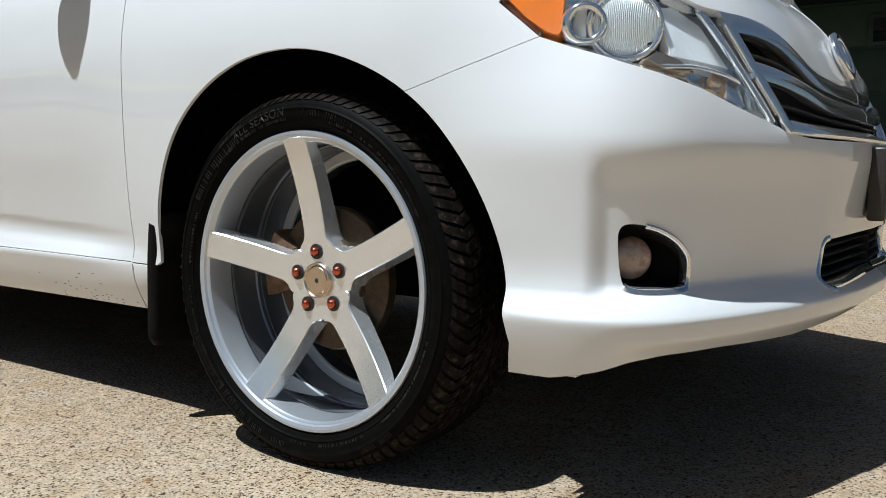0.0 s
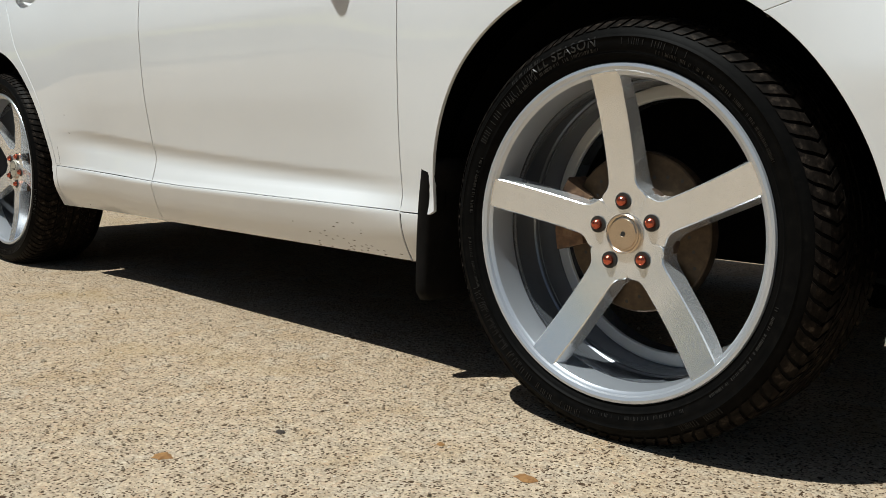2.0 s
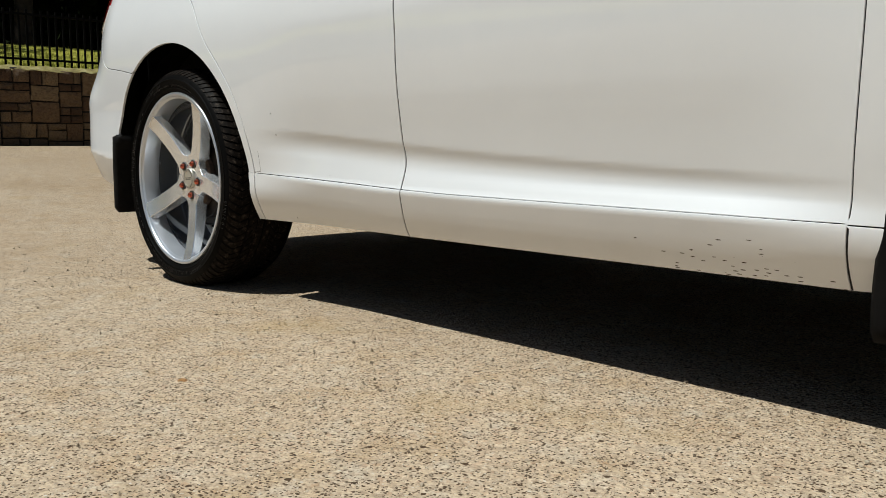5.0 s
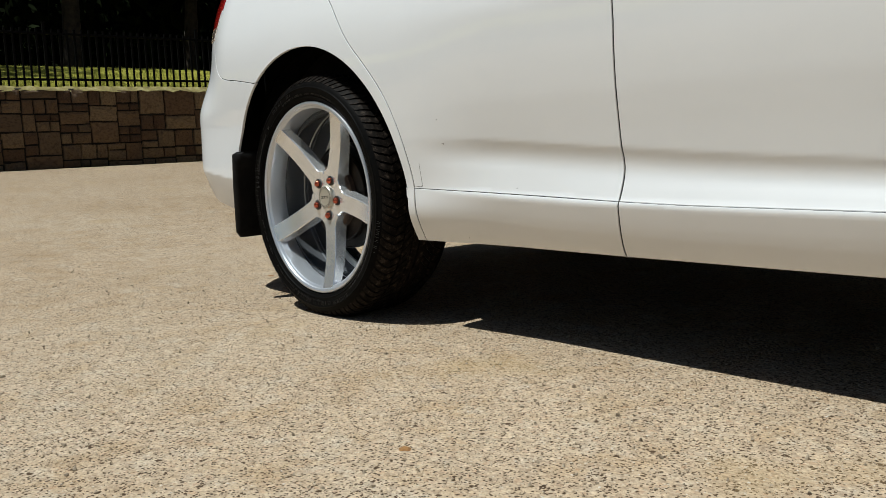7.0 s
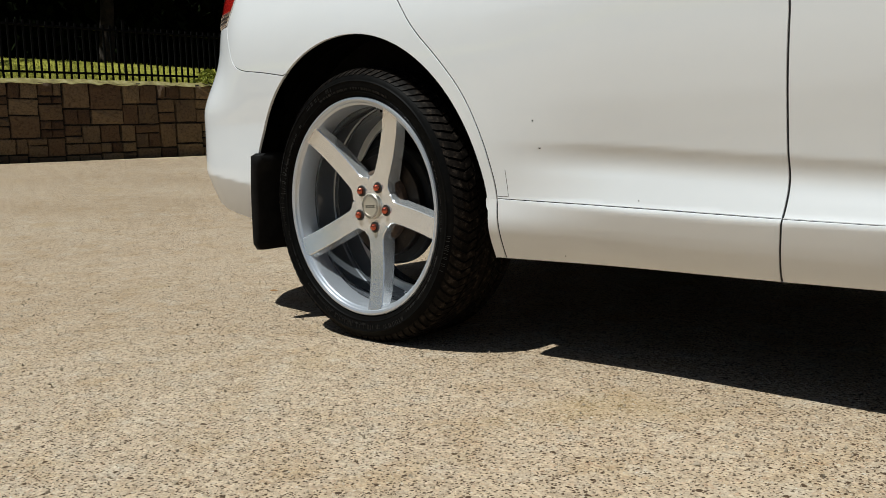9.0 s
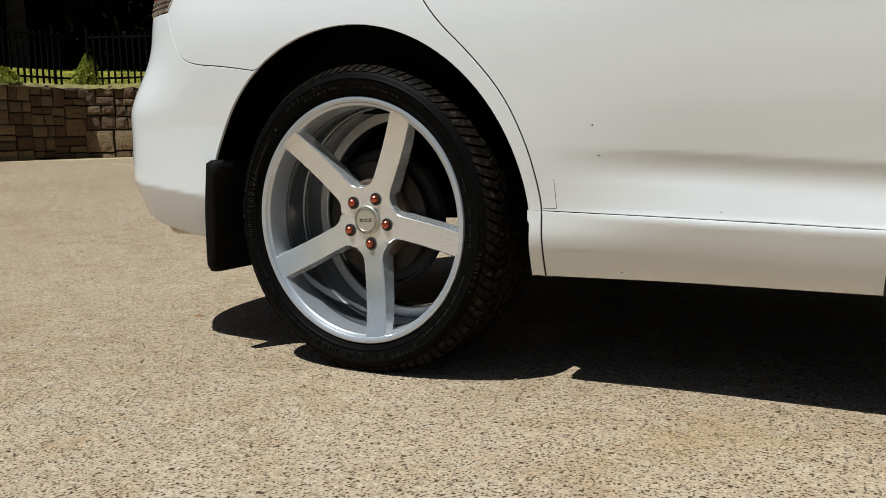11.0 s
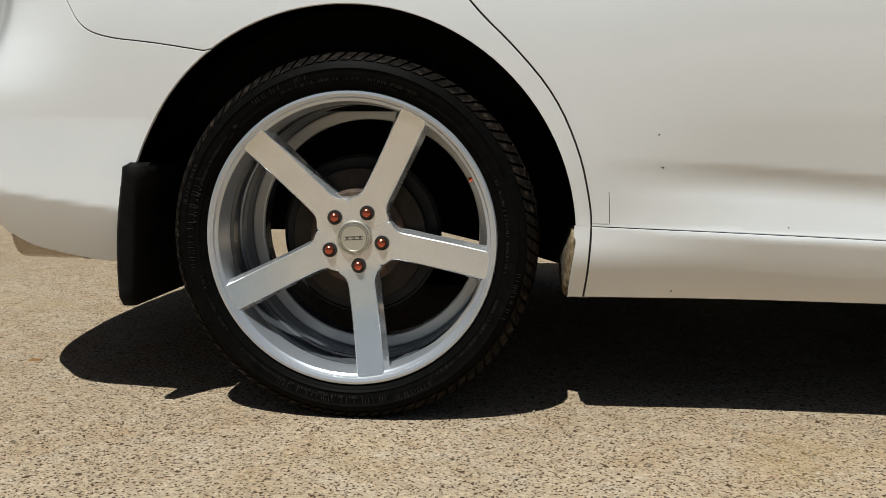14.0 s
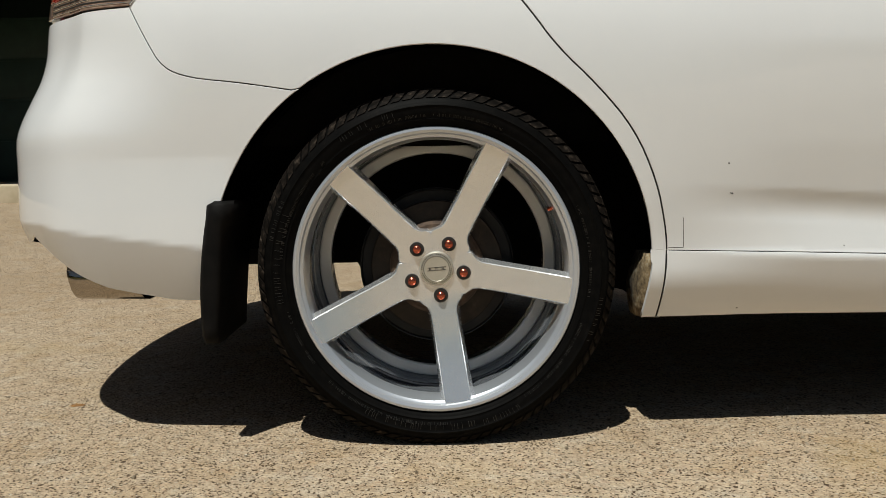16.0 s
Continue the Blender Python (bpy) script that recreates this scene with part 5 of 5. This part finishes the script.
def tree(x, y, z, h, r, seed):
    t = tagged(new("tree"), "large tree behind the lawn, leaves coloured near-black for shade", "tree", "trees behind the lawn")
    rr = random.Random(seed)
    lean = rr.uniform(-.4, .4)
    secs = []
    for k in range(7):
        f = k / 6
        rad = .28 * (1 - f) ** .7 + .05
        secs.append([(x + lean * f + rad * math.cos(a), y + .3 * math.sin(2 * f + seed) + rad * math.sin(a), z - .2 + h * .75 * f) for a in (2 * math.pi * j / 9 for j in range(9))])
    part("trunk", loft(secs), BARK, t)
    for k in range(5):
        a, f = rr.uniform(0, 6.28), rr.uniform(.4, .7)
        p0 = Vector((x + lean * f, y, z + h * .75 * f))
        p1 = p0 + Vector((math.cos(a), math.sin(a), .55)) * r * .75
        part("limb", loft([[p + Vector((c * math.cos(b), c * math.sin(b), 0)) for b in (0, 2.1, 4.2)] for p, c in ((p0, .10), (p0.lerp(p1, .5) + Vector((0, 0, .1)), .06), (p1, .025))]), BARK, t)
    # crown clumps start above the view, added there to shade the bank below
    clumps = [(rr.uniform(-1, 1) * r, rr.uniform(-1, 1) * r, h * rr.uniform(.50, 1.0), r * rr.uniform(.28, .5)) for _ in range(40)]
    def put(q):
        cx, cy, cz, cr = q.choice(clumps)
        d = Vector((q.gauss(0, 1), q.gauss(0, 1), q.gauss(0, .8)))
        d = d.normalized() * cr * q.uniform(.5, 1.05)
        return (x + lean + cx + d.x, y + cy + d.y, z + cz + d.z)
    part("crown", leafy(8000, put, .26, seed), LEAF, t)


for k, (x, y) in enumerate(((-26, -12), (-25, -5), (-31, -1), (-26.5, 2.5), (-27.5, 9), (-31, 14.5), (-25, 16), (-22, 22), (-17, 20), (-24, 29))):
    tree(x, y, 2.7, 12.0 + (k * 37 % 5) * .6, 5.2, k + 1)
def wood(rr):
    y = rr.uniform(-30, 46)
    d = rr.uniform(0, 5)
    return (-33.5 - d + max(0, y - 14) * .55, y, 2.7 + rr.uniform(0, 8.5) * (1 - .05 * d))
tagged(part("woods", leafy(16000, wood, .42, 4), LEAF), "undergrowth and woods behind the lawn, shade put into the leaf colour", "woods", kind="stuff")
# upright near-black sheet closes the woods in place of their deep shade
tagged(part("woods_backdrop", loft([[(-40 + max(0, y - 14) * .5, y, 1.5) for y in (-60, 14, 60)], [(-41 + max(0, y - 14) * .5, y, 13) for y in (-60, 14, 60)]], close=False, ends=False), LEAF), "upright backdrop sheet, coloured near-black for the shade deep in the woods", "woods", kind="structure")

# ---- garage with brick pillar ----
gz = .33
bld = tagged(new("garage"), "garage with brick pillar and dark green doors under a deep roof", "building")
part("roof", boxed((-7.9, 6.93, 2.82), (7.5, 15.0, 3.02), bevel=.02), ROOF, bld)
part("lintel", boxed((-7.56, 7.62, 2.50), (7.0, 7.94, 2.82), bevel=.01), GREEN, bld)
part("back_wall", boxed((-7.56, 9.9, .2), (7.3, 10.1, 2.82)), GREEN, bld)
part("end_wall", boxed((-7.56, 7.95, .2), (-7.36, 9.9, 2.82)), GREEN, bld)
for k in range(4):
    x0 = -7.2 + 3.55 * k
    d = part("garage_door", boxed((x0, 9.86, .42), (x0 + 3.3, 9.897, 2.55), bevel=.004), GREEN, bld)
    for j in range(4):
        part("door_board", boxed((x0 + .05, 9.845, .47 + .52 * j), (x0 + 3.25, 9.865, .95 + .52 * j), bevel=.006), GREEN, d)
win = part("window", boxed((2.2, 9.78, 2.02), (3.3, 9.84, 2.36), bevel=.004), GREEN, bld)
part("pane", boxed((2.26, 9.765, 2.06), (3.24, 9.782, 2.32)), TINT, win)
slab = tagged(part("garage_slab", boxed((-7.6, 7.25, .05), (7.2, 9.95, .42), bevel=.015), SLAB), "pale concrete slab before the garage doors", "slab", kind="structure")
pillar = part("pillar_core", boxed((-7.535, 7.625, .25), (-7.305, 7.925, 2.82)), MORTAR, bld)

# bricks of the pillar and stones of the wall
BRICKS = [bpy.data.meshes.new("brick") for _ in range(2)]
for me, size in zip(BRICKS, ((.2, .02, .058), (.095, .02, .058))):
    bm = boxed((-size[0] / 2, -size[1] / 2, -size[2] / 2), (size[0] / 2, size[1] / 2, size[2] / 2), bevel=.004)
    bm.to_mesh(me), bm.free()
    me.materials.append(BRICK)
for k in range(36):
    z = .36 + .069 * k
    for face in (0, 1):
        run = .25 if face == 0 else .32
        spots = ((.10, 0), (.2025, 1)) if (k + face) % 2 else ((.0475, 1), (.15, 0))
        if face == 1:
            spots = ((.10, 0), (.2625, 1)) if k % 2 else ((.0475, 1), (.21, 0))
        for u, kind in spots:
            o = new("brick", BRICKS[kind])
            o.parent = pillar
            o.matrix_basis = Matrix.Translation((-7.545 + u, 7.615, z)) if face == 0 else Matrix.Translation((-7.295, 7.615 + u, z)) @ pose(0, 0, 0, 0, 0, 90)
rnd = random.Random(17)


def lay(core, u0, u1, z0, z1):
    """Fill a patch of wall with stones, split at random both ways."""
    w, h = u1 - u0, z1 - z0
    if w > .72 or (w > .34 and w > 1.5 * h and rnd.random() < .75):
        c = u0 + w * rnd.uniform(.35, .65)
        lay(core, u0, c, z0, z1), lay(core, c, u1, z0, z1)
    elif h > .42 or (h > .26 and rnd.random() < .55):
        c = z0 + h * rnd.uniform(.36, .64)
        lay(core, u0, u1, z0, c), lay(core, u0, u1, c, z1)
    else:
        o = new("stone", rnd.choice(STONES))
        o.parent = core
        gap_ = rnd.uniform(.010, .022)
        o.matrix_basis = Matrix.Translation((u0 + w / 2, .03, z0 + h / 2)) @ pose(0, 0, 0, 0, rnd.uniform(-2, 2), 0) @ Matrix.Diagonal(((w - gap_) * rnd.choice((1, -1)), .16 * rnd.uniform(.75, 1.3), (h - gap_) * rnd.choice((1, -1)), 1))


for core, run, at in WALLS:
    u = 0.0
    while u < run - .01:
        w = min(rnd.uniform(1.0, 1.7), run - u)
        lay(core, u, u + w, .02, .66 + .12 * math.sin(3 * u)), lay(core, u, u + w, .66 + .12 * math.sin(3 * u), WTOP - .22)
        u += w
